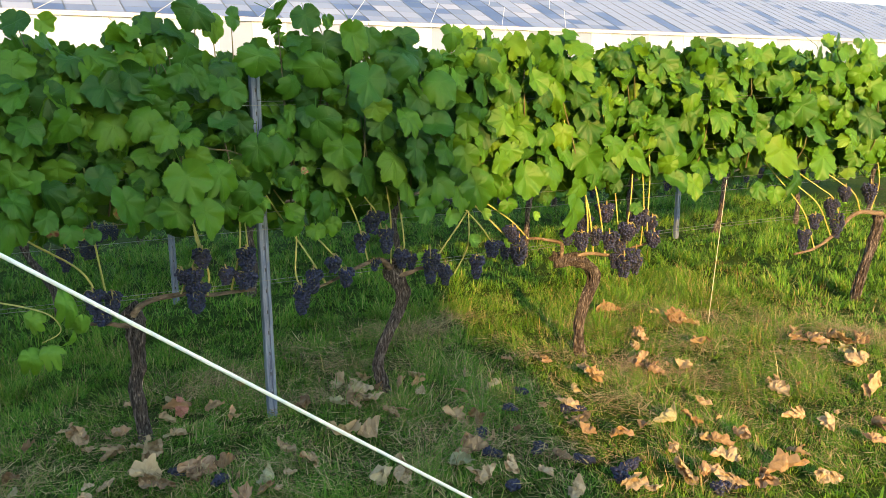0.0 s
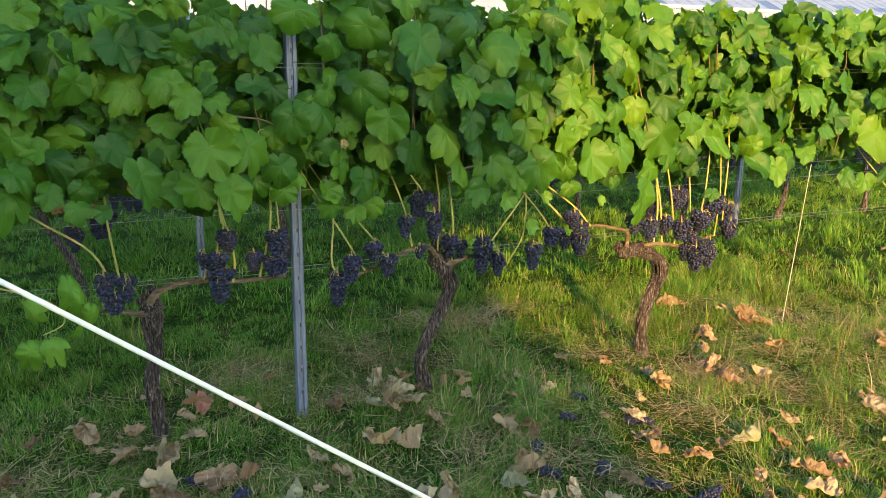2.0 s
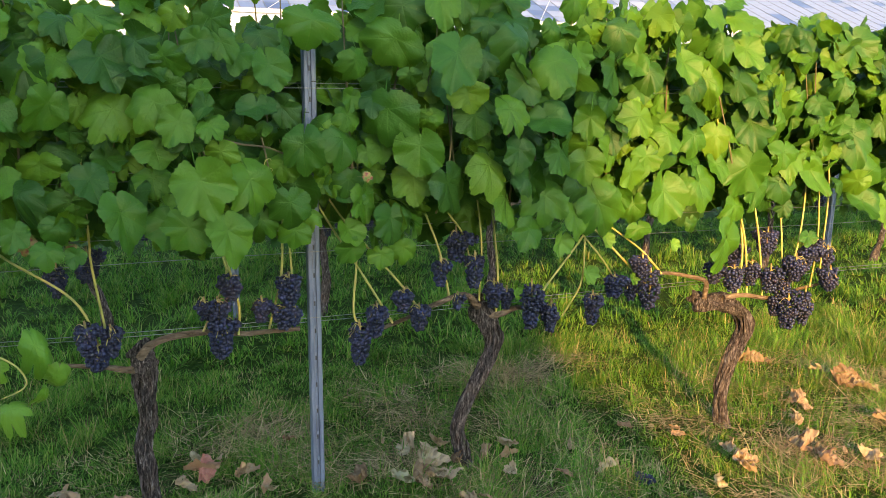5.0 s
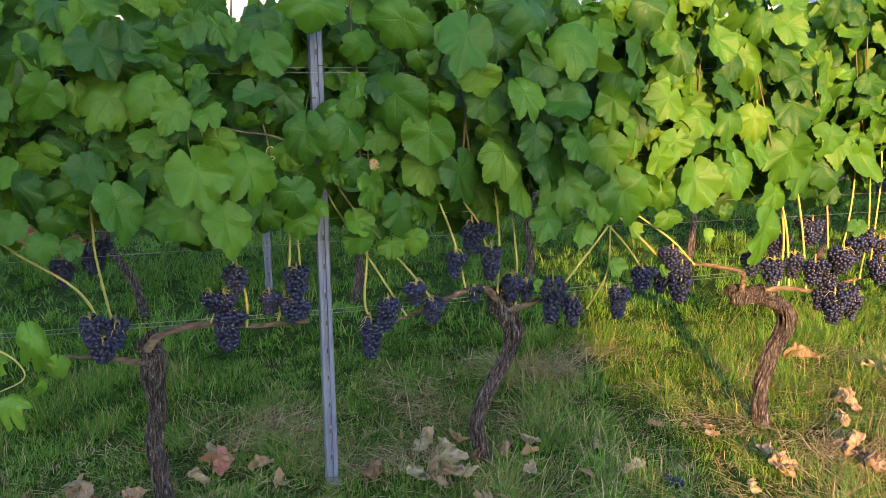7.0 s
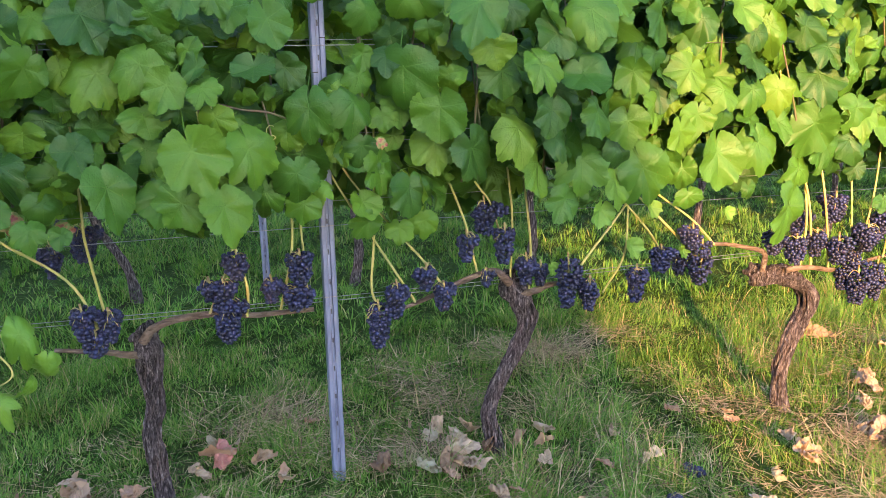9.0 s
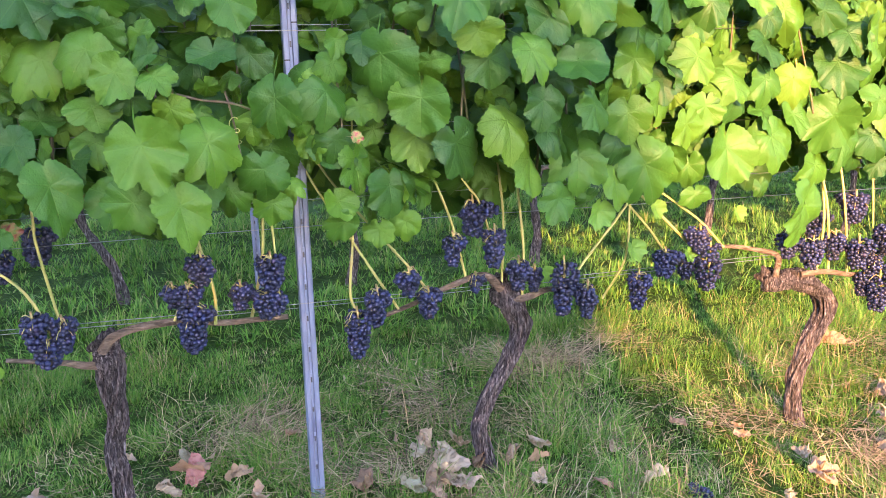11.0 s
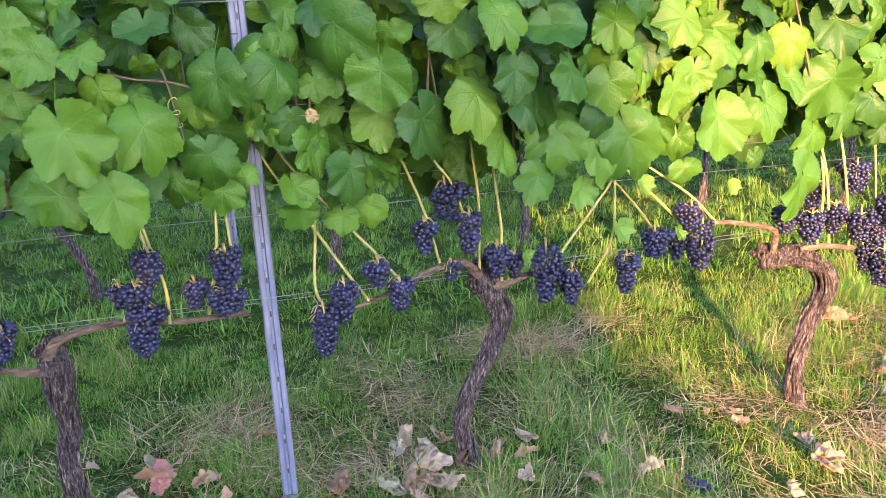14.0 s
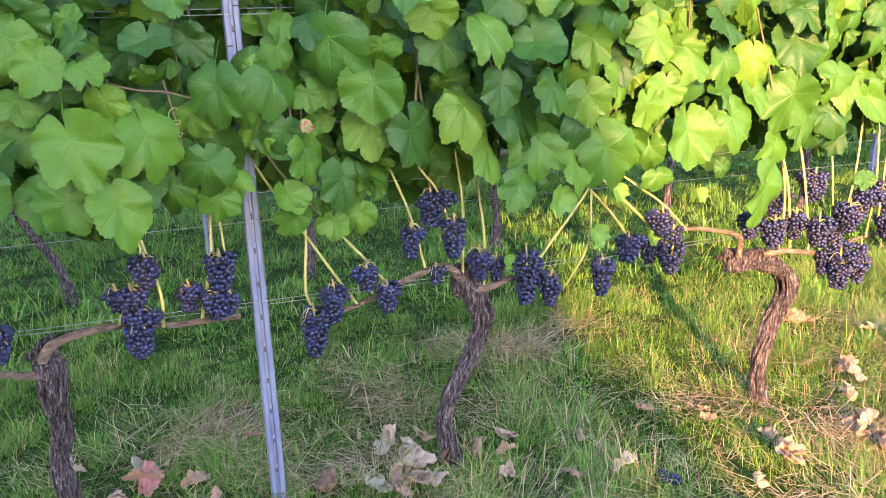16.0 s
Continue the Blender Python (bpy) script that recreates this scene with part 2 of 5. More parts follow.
# ---- mesh builders ----
def mesh_of(name, verts, faces, mats, uvs=None, smooth=False):
    """A mesh from numpy vertices and equal-sided faces, with a uv for each vertex where given."""
    verts, faces = np.asarray(verts, np.float32), np.asarray(faces, np.int32)
    me = bpy.data.meshes.new(name)
    k = faces.shape[1]
    me.vertices.add(len(verts))
    me.vertices.foreach_set("co", verts.ravel())
    me.loops.add(faces.size)
    me.loops.foreach_set("vertex_index", faces.ravel())
    me.polygons.add(len(faces))
    me.polygons.foreach_set("loop_start", np.arange(0, faces.size, k, dtype=np.int32))
    if uvs is not None:
        layer = me.uv_layers.new(name="UVMap")
        layer.data.foreach_set("uv", np.asarray(uvs, np.float32)[faces.ravel()].ravel())
    me.update(calc_edges=True)
    me.validate()
    me.polygons.foreach_set("use_smooth", np.full(len(me.polygons), smooth))
    for m in mats:
        me.materials.append(m)
    return me


def part(name, me, parent=None, label="", kind=""):
    ob = new(name, me)
    if parent is not None:
        ob.parent = parent
    return tagged(ob, label, kind=kind)


def smooth_path(points, steps):
    """Catmull-Rom through the points, as an array of steps + 1 places."""
    p = np.array(points, float)
    p = np.vstack([2 * p[0] - p[1], p, 2 * p[-1] - p[-2]])
    out = []
    for s in np.linspace(0, len(points) - 1 - 1e-6, steps + 1):
        i = int(s)
        t = s - i
        a, b, c, d = p[i:i + 4]
        out.append(0.5 * (2 * b + (c - a) * t + (2 * a - 5 * b + 4 * c - d) * t * t + (3 * b - a - 3 * c + d) * t ** 3))
    return np.array(out)


def tube(points, radii, steps=20, sides=8, rough=0.0, twist=0.0, ridges=5, seed=0, cap=True):
    """Vertices and quads of a tube along a smooth path; rough: ridged and lumpy like old bark."""
    rng = np.random.default_rng(seed)
    c = smooth_path(points, steps)
    r = np.interp(np.linspace(0, 1, steps + 1), np.linspace(0, 1, len(radii)), radii)
    d = np.gradient(c, axis=0)
    d /= np.linalg.norm(d, axis=1)[:, None]
    ref = np.array([0.0, 1.0, 0.0]) if abs(d[:, 1]).max() < 0.9 else np.array([1.0, 0.0, 0.0])
    u = np.cross(d, ref)
    u /= np.linalg.norm(u, axis=1)[:, None]
    w = np.cross(u, d)
    ang = np.linspace(0, 2 * np.pi, sides, endpoint=False)
    s = np.linspace(0, 1, steps + 1)[:, None]
    rr = r[:, None] * np.ones((1, sides))
    if rough:
        a = ang[None, :] + twist * s
        lump = np.zeros_like(rr)
        for k, amp in ((ridges, 0.5), (ridges * 2 + 1, 0.35), (3, 0.4)):
            lump += amp * np.sin(k * a + rng.uniform(0, 6.28) + 2.2 * np.sin(s * rng.uniform(5, 13)))
        lump += 0.45 * rng.normal(0, 0.5, rr.shape) + 0.9 * np.sin(2 * a + 9 * s + rng.uniform(0, 6)) * np.sin(17 * s + rng.uniform(0, 6))
        lump += 0.7 * np.sin(s * rng.uniform(9, 22) + rng.uniform(0, 6)) + 0.6 * np.sin(s * rng.uniform(24, 38) + 2 * np.sin(a + rng.uniform(0, 6)))
        rr = rr * (1 + rough * lump)
    v = c[:, None, :] + rr[..., None] * (np.cos(ang)[None, :, None] * u[:, None, :] + np.sin(ang)[None, :, None] * w[:, None, :])
    n = steps + 1
    i, j = np.meshgrid(np.arange(steps), np.arange(sides), indexing="ij")
    j2 = (j + 1) % sides
    q = np.stack([i * sides + j, i * sides + j2, (i + 1) * sides + j2, (i + 1) * sides + j], -1).reshape(-1, 4)
    v = v.reshape(-1, 3)
    if cap:
        for ring, centre in ((0, c[0]), (steps, c[-1])):
            k = len(v)
            v = np.vstack([v, centre[None]])
            jj = np.arange(0, sides, 2)
            q = np.vstack([q, np.stack([ring * sides + jj, ring * sides + (jj + 1) % sides, ring * sides + (jj + 2) % sides, np.full(len(jj), k)], -1)])
    return v, q


def joined(pieces):
    v, q, k = [], [], 0
    for a, b in pieces:
        v.append(a)
        q.append(b + k)
        k += len(a)
    return np.vstack(v), np.vstack(q)


def box(x0, y0, z0, x1, y1, z1):
    v = np.array([(x, y, z) for x in (x0, x1) for y in (y0, y1) for z in (z0, z1)], float)
    return v, np.array([(0, 1, 3, 2), (4, 6, 7, 5), (0, 4, 5, 1), (2, 3, 7, 6), (0, 2, 6, 4), (1, 5, 7, 3)])


VEINS = (0.0, 0.95, -0.95, 1.95, -1.95)


def leaf_shape(seed, points=102, rings=(0.22, 0.45, 0.68, 0.87), lobes=1.0):
    """A vine leaf about one unit wide: stalk at the origin, tip towards -y, facing +z. Vertices, triangles, uvs.
    The edge is toothed, the blade is quilted between five ribs and its rim bends away."""
    rng = np.random.default_rng(seed)
    a = np.linspace(0, 2 * np.pi, points, endpoint=False) + np.pi / 2
    off = np.angle(np.exp(1j * (a + np.pi / 2)))
    r = 0.465 + 0.105 * np.exp(-(off / 0.34) ** 2)
    for k in (1, -1):
        r += lobes * (0.075 * np.exp(-((off - k * rng.uniform(0.92, 1.12)) / 0.26) ** 2) + 0.05 * np.exp(-((off - k * rng.uniform(1.85, 2.1)) / 0.34) ** 2))
        r -= lobes * rng.choice([0.0, 0.02, 0.05, 0.05, 0.13]) * np.exp(-((off - k * rng.uniform(0.50, 0.60)) / 0.10) ** 2)
        r -= lobes * rng.choice([0.0, 0.0, 0.03, 0.07]) * np.exp(-((off - k * 1.5) / 0.12) ** 2)
    r -= rng.uniform(0.10, 0.32) * np.exp(-((np.abs(off) - np.pi) / rng.uniform(0.07, 0.15)) ** 2)
    r *= 1 + 0.045 * np.sin(2 * a + rng.uniform(0, 6)) + 0.03 * np.sin(3 * a + rng.uniform(0, 6)) + 0.02 * np.sin(7 * a + rng.uniform(0, 6))
    smooth_r = r.copy()
    tooth = np.array([-0.5, 1.0, 0.25])[np.arange(points) % 3] * np.repeat(rng.uniform(0.5, 1.3, points // 3 + 1), 3)[:points]
    r = r * (1 + 0.032 * tooth * (1 if points > 40 else 1.6))
    half = np.arange(0, points, 2)
    flat = [np.zeros((1, 2))] + [np.stack([smooth_r[half] * q * np.cos(a[half]), smooth_r[half] * q * np.sin(a[half])], -1) for q in rings]
    flat = np.vstack(flat + [np.stack([r * np.cos(a), r * np.sin(a)], -1)])
    flat[:, 1] -= 0.10 * np.hypot(flat[:, 0], flat[:, 1]) / 0.5
    x, y = flat.T
    rad = np.hypot(x, y)
    th = np.angle(np.exp(1j * (np.arctan2(y, x) + np.pi / 2)))
    gap = np.min([np.abs(np.angle(np.exp(1j * (th - v)))) for v in VEINS], axis=0)
    ph = rng.uniform(0, 6.28, 6)
    fold, droop, wave = rng.uniform(-0.05, 0.18), rng.choice([-0.3, 0.05, 0.2, 0.35, 0.55]), rng.uniform(0.05, 0.16)
    z = fold * np.abs(x) - droop * rad ** 2 + 0.08 * rad * np.sin(np.clip(gap, 0, 0.5) * np.pi)
    z += wave * rad * np.sin(2 * th + ph[0]) + 0.5 * wave * rad ** 1.5 * np.sin(4 * th + ph[1]) + 0.10 * rad ** 3 * np.sin(9 * th + ph[2]) + 0.03 * np.sin(9 * x + ph[5]) * np.sin(8 * y + ph[2])
    edge = np.clip(rad - 0.33, 0, None)
    z -= edge * rng.uniform(-0.2, 0.7) * (1 + np.sin(th + ph[3])) + 0.10 * edge * np.sin(13 * th + ph[4])
    if rng.random() < 0.4:
        g, c = rng.uniform(0, 6.28), rng.uniform(0.12, 0.26)
        d = np.clip(np.cos(g) * x + np.sin(g) * y - c, 0, None)
        z += rng.uniform(-1.4, 0.6) * d
    n, tri = len(half), []
    for i in range(n):
        j = (i + 1) % n
        tri.append((0, 1 + i, 1 + j))
        for q in range(len(rings) - 1):
            p, t = 1 + q * n + i, 1 + q * n + j
            tri += [(p, p + n, t + n), (p, t + n, t)]
        p, t, o = 1 + (len(rings) - 1) * n + i, 1 + (len(rings) - 1) * n + j, 1 + len(rings) * n
        tri += [(p, o + 2 * i, o + 2 * i + 1), (p, o + 2 * i + 1, t), (t, o + 2 * i + 1, o + (2 * i + 2) % points)]
    xyz = np.column_stack([x, y, z])
    if points > 40:
        k, bend = len(xyz), rng.uniform(-0.2, 0.2)
        stalk = [(bend * q, 0.62 * q, -0.5 * q * q) for q in (0.0, 0.5, 1.0)]
        xyz = np.vstack([xyz, [(u + 0.013 * math.cos(g), v, w + 0.013 * math.sin(g)) for u, v, w in stalk for g in (0.5, 2.6, 4.7)]])
        tri += [t for j in (0, 3) for i in range(3) for t in ((k + j + i, k + j + (i + 1) % 3, k + j + 3 + i), (k + j + (i + 1) % 3, k + j + 3 + (i + 1) % 3, k + j + 3 + i))]
        flat = np.vstack([flat, np.full((9, 2), (0.0, -0.2))])
    return xyz, np.array(tri), flat * 0.8 + 0.5


def dry_leaf_shape(seed, points=48):
    """A dead vine leaf one unit wide: it lies loosely folded along its ribs, parts of its rim rolled over, torn at the edge."""
    rng = np.random.default_rng(seed)
    a = np.linspace(0, 2 * np.pi, points, endpoint=False)
    off = np.angle(np.exp(1j * (a + np.pi / 2)))
    r = 0.43 + 0.10 * np.exp(-(off / 0.36) ** 2)
    for k in (1, -1):
        r += 0.04 * np.exp(-((off - k * rng.uniform(0.9, 1.15)) / 0.30) ** 2) + 0.03 * np.exp(-((off - k * 1.95) / 0.35) ** 2)
        r -= rng.choice([0.0, 0.02, 0.08]) * np.exp(-((off - k * 0.55) / 0.12) ** 2)
    r -= 0.28 * np.exp(-((np.abs(off) - np.pi) / 0.18) ** 2)
    r *= 1 + 0.025 * rng.normal(0, 1, points) + 0.05 * np.sin(3 * a + rng.uniform(0, 6)) + 0.025 * np.sin(8 * a + rng.uniform(0, 6)) + 0.02 * np.sin(14 * a + rng.uniform(0, 6))
    for _ in range(rng.integers(0, 3)):
        r -= rng.uniform(0.05, 0.16) * np.exp(-(np.angle(np.exp(1j * (a - rng.uniform(0, 6.28)))) / rng.uniform(0.08, 0.2)) ** 2)
    rings = (0.2, 0.4, 0.6, 0.8, 1.0)
    flat = np.vstack([[[0, 0]]] + [np.stack([r * q * np.cos(a), r * q * np.sin(a)], -1) + rng.normal(0, 0.006, (points, 2)) for q in rings])
    x, y = flat.T
    rad, th = np.hypot(x, y), np.arctan2(y, x)
    gap = np.min([np.abs(np.angle(np.exp(1j * (th + np.pi / 2 - v)))) for v in VEINS], axis=0)
    z = rng.normal(0, 0.019, len(x)) + rng.uniform(0.05, 0.2) * rad * np.clip(gap, 0, 0.45)
    for _ in range(4):
        g, c = rng.uniform(0, 6.283), rng.uniform(-0.2, 0.2)
        z += rng.choice([-1, 1]) * rng.uniform(0.04, 0.22) * np.abs(np.cos(g) * x + np.sin(g) * y - c)
    z += 0.05 * np.sin(21 * x + rng.uniform(0, 6)) * np.sin(19 * y + rng.uniform(0, 6)) + 0.06 * rad * np.sin(7 * th + rng.uniform(0, 6))
    for _ in range(rng.integers(2, 5)):
        g, c, turn, tight = rng.uniform(0, 6.283), rng.uniform(-0.05, 0.24), (rng.uniform(0.3, 1.3) if rng.random() < 0.45 else rng.uniform(2.3, 3.0)), rng.uniform(0.025, 0.06)
        d = np.clip(np.cos(g) * x + np.sin(g) * y - c, 0, None)
        bent = np.clip(d / tight, 0, turn)
        arc, up = tight * np.sin(bent), tight * (1 - np.cos(bent))
        rest = np.clip(d - tight * turn, 0, None)
        arc, up = arc + rest * np.cos(turn), up + rest * np.sin(turn)
        x, y, z = x + np.cos(g) * (arc - d), y + np.sin(g) * (arc - d), z + up * rng.uniform(0.6, 1.0)
    z = (z - np.percentile(z, 12)) * 0.85
    tri = [(0, 1 + i, 1 + (i + 1) % points) for i in range(points)]
    for q in range(len(rings) - 1):
        for i in range(points):
            p, n2 = 1 + q * points + i, 1 + q * points + (i + 1) % points
            tri += [(p, p + points, n2 + points), (p, n2 + points, n2)]
    return np.column_stack([x, y, z]), np.array(tri), flat * 0.8 + 0.5


LEAF_MESHES = [mesh_of("vine_leaf", *(lambda s: (s[0], s[1], [LEAF], s[2]))(leaf_shape(k, lobes=(0.35, 0.65, 1.0)[k % 3])), smooth=True) for k in range(24)]
YOUNG_MESHES = [mesh_of("young_leaf", *(lambda s: (s[0], s[1], [YOUNG], s[2]))(leaf_shape(70 + k, lobes=1.3)), smooth=True) for k in range(2)]
DEAD_MESHES = [mesh_of("dry_leaf", *(lambda q: (q[0], q[1], [DEAD], q[2]))(dry_leaf_shape(30 + k)), smooth=False) for k in range(24)]


def leaf_matrix(place, size, normal, roll):
    """Stands a unit leaf at place, its face along normal, its tip hanging down and turned by roll."""
    n = Vector(normal).normalized()
    up = Vector((0, 0, 1)) - n * n.z
    if up.length < 1e-3:
        up = Vector((0, 1, 0))
    up.normalize()
    m = Matrix((up.cross(n), up, n)).transposed().to_4x4()
    return Matrix.Translation(place) @ m @ Matrix.Rotation(roll, 4, "Z") @ Matrix.Diagonal((*size, (size[0] + size[1]) / 2, 1))


def stamped(shape, mats):
    """Many copies of one shape as one set of vertices, faces and uvs."""
    v, f, uv = shape
    m = np.array([np.array(x) for x in mats])
    allv = np.einsum("nij,vj->nvi", m[:, :3, :3], v) + m[:, None, :3, 3]
    k = np.arange(len(m))[:, None, None] * len(v)
    return allv.reshape(-1, 3), (f[None] + k).reshape(-1, f.shape[1]), np.tile(uv, (len(m), 1))


FAR_LEAF = [leaf_shape(50 + k, 24, (0.55,)) for k in range(3)]


def random_leaf(rng, x0, x1, z0, z1, y0, y1, smin=0.07, smax=0.15, side=-1):
    s = rng.uniform(smin, smax)
    n = (rng.normal(0, 0.8), side * 1.0, rng.normal(0.4, 0.6))
    return leaf_matrix((rng.uniform(x0, x1), rng.uniform(y0, y1), rng.uniform(z0, z1)), (s, s * rng.uniform(0.9, 1.15)), n, rng.normal(0, 0.6))


def foliage(name, parent, seed, count, x0, x1, z0, z1, y0, y1, smin=0.07, smax=0.15, label=""):
    """A mass of leaves as one mesh; the lower edge and the top are ragged."""
    rng = np.random.default_rng(seed)
    groups = [[], [], []]
    ph = rng.uniform(0, 6.28, 3)
    for k in range(count):
        m = random_leaf(rng, x0, x1, z0, z1, y0, y1, smin, smax, -1 if rng.random() < 0.7 else 1)
        x = m[0][3]
        if parent.location.y == 0 and abs(x + parent.location.x) < 0.1 and m[1][3] < 0.03:
            m[1][3] = 0.05 + 0.1 * rng.random()
        rag = 0.06 * math.sin(5 * x + ph[0]) + 0.05 * math.sin(13 * x + ph[1])
        u = (m[2][3] - z0) / (z1 - z0)
        m[2][3] += rag * (1 - u) + 0.8 * rag * u
        groups[k % 3].append(m)
    v, f, uv = [], [], []
    base = 0
    for g, shape in zip(groups, FAR_LEAF):
        a, b, c = stamped(shape, g)
        v.append(a); f.append(b + base); uv.append(c)
        base += len(a)
    return part(name, mesh_of(name, np.vstack(v), np.vstack(f), [LEAF_MASS], np.vstack(uv), True), parent, label, "stuff")


def sphere(level=1):
    bm = bmesh.new()
    bmesh.ops.create_icosphere(bm, subdivisions=level, radius=1.0)
    v = np.array([x.co[:] for x in bm.verts])
    f = np.array([[y.index for y in x.verts] for x in bm.faces])
    bm.free()
    return v, f


BALL, COARSE_BALL = sphere(2), sphere(1)


BERRY = mesh_of("berry", BALL[0], BALL[1], [GRAPE_SINGLE], smooth=True)


def grape_bunch(name, parent, place, width, height, seed, lying=False, loose=0, ball=None):
    """A conical bunch of round berries round a branching stalk; place is its middle. loose: how many berries are objects."""
    rng = np.random.default_rng(seed)
    r = 0.0071
    n = int(min(175, max(18, width * width * height * 1.0 / (r ** 3 * 4.2))))
    wing, side = rng.uniform(0.1, 0.65), rng.uniform(0, 6.283)
    pts = np.full((n, 3), 9.0)
    done = 0
    for _ in range(1400):
        if done == n:
            break
        u = rng.random() ** 0.8
        half = (width / 2 - r) * (1.0 - 0.62 * u ** 1.6) * (0.75 + 0.25 * min(1, u * 6))
        a, q = rng.uniform(0, 6.283), math.sqrt(rng.uniform(0.35, 1.0))
        half *= 1 + wing * math.cos(a - side) * (1 if u < 0.35 else 0.15) + 0.12 * math.sin(9 * u + side)
        p = np.array([half * q * math.cos(a), half * q * math.sin(a), height / 2 - r - u * (height - 2 * r)])
        if lying:
            p = np.array([p[2], p[0], max(-0.01, p[1] * 0.55)])
        if ((pts - p) ** 2).sum(1).min() > (1.42 * r) ** 2:
            pts[done] = p
            done += 1
    pts = pts[:done]
    pts = pts[np.argsort(pts[:, 1])]
    rad = rng.uniform(0.85, 1.12, done) * r
    twigs = [tube([(0, 0, height * 0.62), (0.004, 0, height * 0.2), (0, 0, -height * 0.3)], [0.0036, 0.0024], 8, 6)]
    for k in range(7):
        a, z = rng.uniform(0, 6.28), height * rng.uniform(0.1, 0.5)
        e = width * 0.38
        twigs.append(tube([(0, 0, z), (e * 0.5 * math.cos(a), e * 0.5 * math.sin(a), z + 0.008), (e * math.cos(a), e * math.sin(a), z - 0.01)], [0.0017, 0.0011], 5, 5))
    tv, tq = joined(twigs)
    if lying:
        tv = tv[:, [2, 0, 1]] * (1, 1, 0.4)
    bunch = part(name, mesh_of("stalk", tv, tq, [RACHIS], smooth=True), parent)
    bunch.location = place
    loose = min(loose, done)
    for p, q in zip(pts[:loose], rad[:loose]):
        o = part("berry", BERRY, bunch)
        o.matrix_local = Matrix.LocRotScale(p, Euler((0, 0, rng.uniform(0, 6.28))), (q, q, q * 1.04))
    if loose < done:
        pts, rad = pts[loose:], rad[loose:]
        vs, fs, k0 = [], [], 0
        half = 0 if ball else int(len(pts) * 0.55)
        for (bv, bf), p, q in ((BALL, pts[:half], rad[:half]), (COARSE_BALL, pts[half:], rad[half:])):
            vs.append((bv[None] * q[:, None, None] + p[:, None]).reshape(-1, 3))
            fs.append((bf[None] + (np.arange(len(p)) * len(bv))[:, None, None]).reshape(-1, 3) + k0)
            k0 += len(vs[-1])
        v, f = np.vstack(vs), np.vstack(fs)
        part("berry_core", mesh_of("berry_core", v, f, [GRAPE], smooth=True), bunch, kind="stuff")
    return bunch


def thing(name, place, label, category, group="", kind=""):
    ob = new(name)
    ob.location = place
    ob.empty_display_size = 0.1
    return tagged(ob, label, category, group, kind)


# ---- ground ----
def spread(lo, hi, step, far):
    mid = np.arange(lo, hi + 1e-6, step)
    out = np.geomspace(step * 2, far, 22)
    return np.concatenate([lo - out[::-1], mid, hi + out])


gx, gy = spread(-3.0, 6.0, 0.06, 900), spread(-3.0, 4.5, 0.06, 900)
X, Y = np.meshgrid(gx, gy, indexing="ij")
near = np.exp(-np.clip((np.abs(X - 1.5) - 4.5), 0, None)) * np.exp(-np.clip(np.abs(Y - 0.8) - 3.7, 0, None))
Z = near * (0.012 * np.sin(4.1 * X + 1.3 * Y) * np.cos(3.3 * Y - X) + 0.007 * np.sin(11 * X) * np.cos(9 * Y + 2 * X)) - 0.012
i, j = np.meshgrid(np.arange(len(gx) - 1), np.arange(len(gy) - 1), indexing="ij")
k = len(gy)
quads = np.stack([i * k + j, (i + 1) * k + j, (i + 1) * k + j + 1, i * k + j + 1], -1).reshape(-1, 4)
ground = part("ground", mesh_of("ground", np.stack([X, Y, Z], -1).reshape(-1, 3), quads, [ground_material()], smooth=True))
tagged(ground, "grassy vineyard floor with bare earthy patches", "ground", kind="structure")

PATCHES = [(-0.22, 0.45, 0.30), (0.60, 0.75, 0.32), (0.98, 0.72, 0.28), (1.32, 0.85, 0.25), (0.35, 0.42, 0.28), (2.4, 0.5, 0.25), (0.38, -0.6, 0.30), (1.78, -0.65, 0.32),
           (3.2, -0.55, 0.45), (2.8, 0.1, 0.3), (1.95, -0.25, 0.28), (1.5, -0.55, 0.25), (2.3, -0.35, 0.25), (-0.95, -0.1, 0.3), (0.3, 0.05, 0.2), (0.95, -0.85, 0.3), (1.55, 0.05, 0.2)]


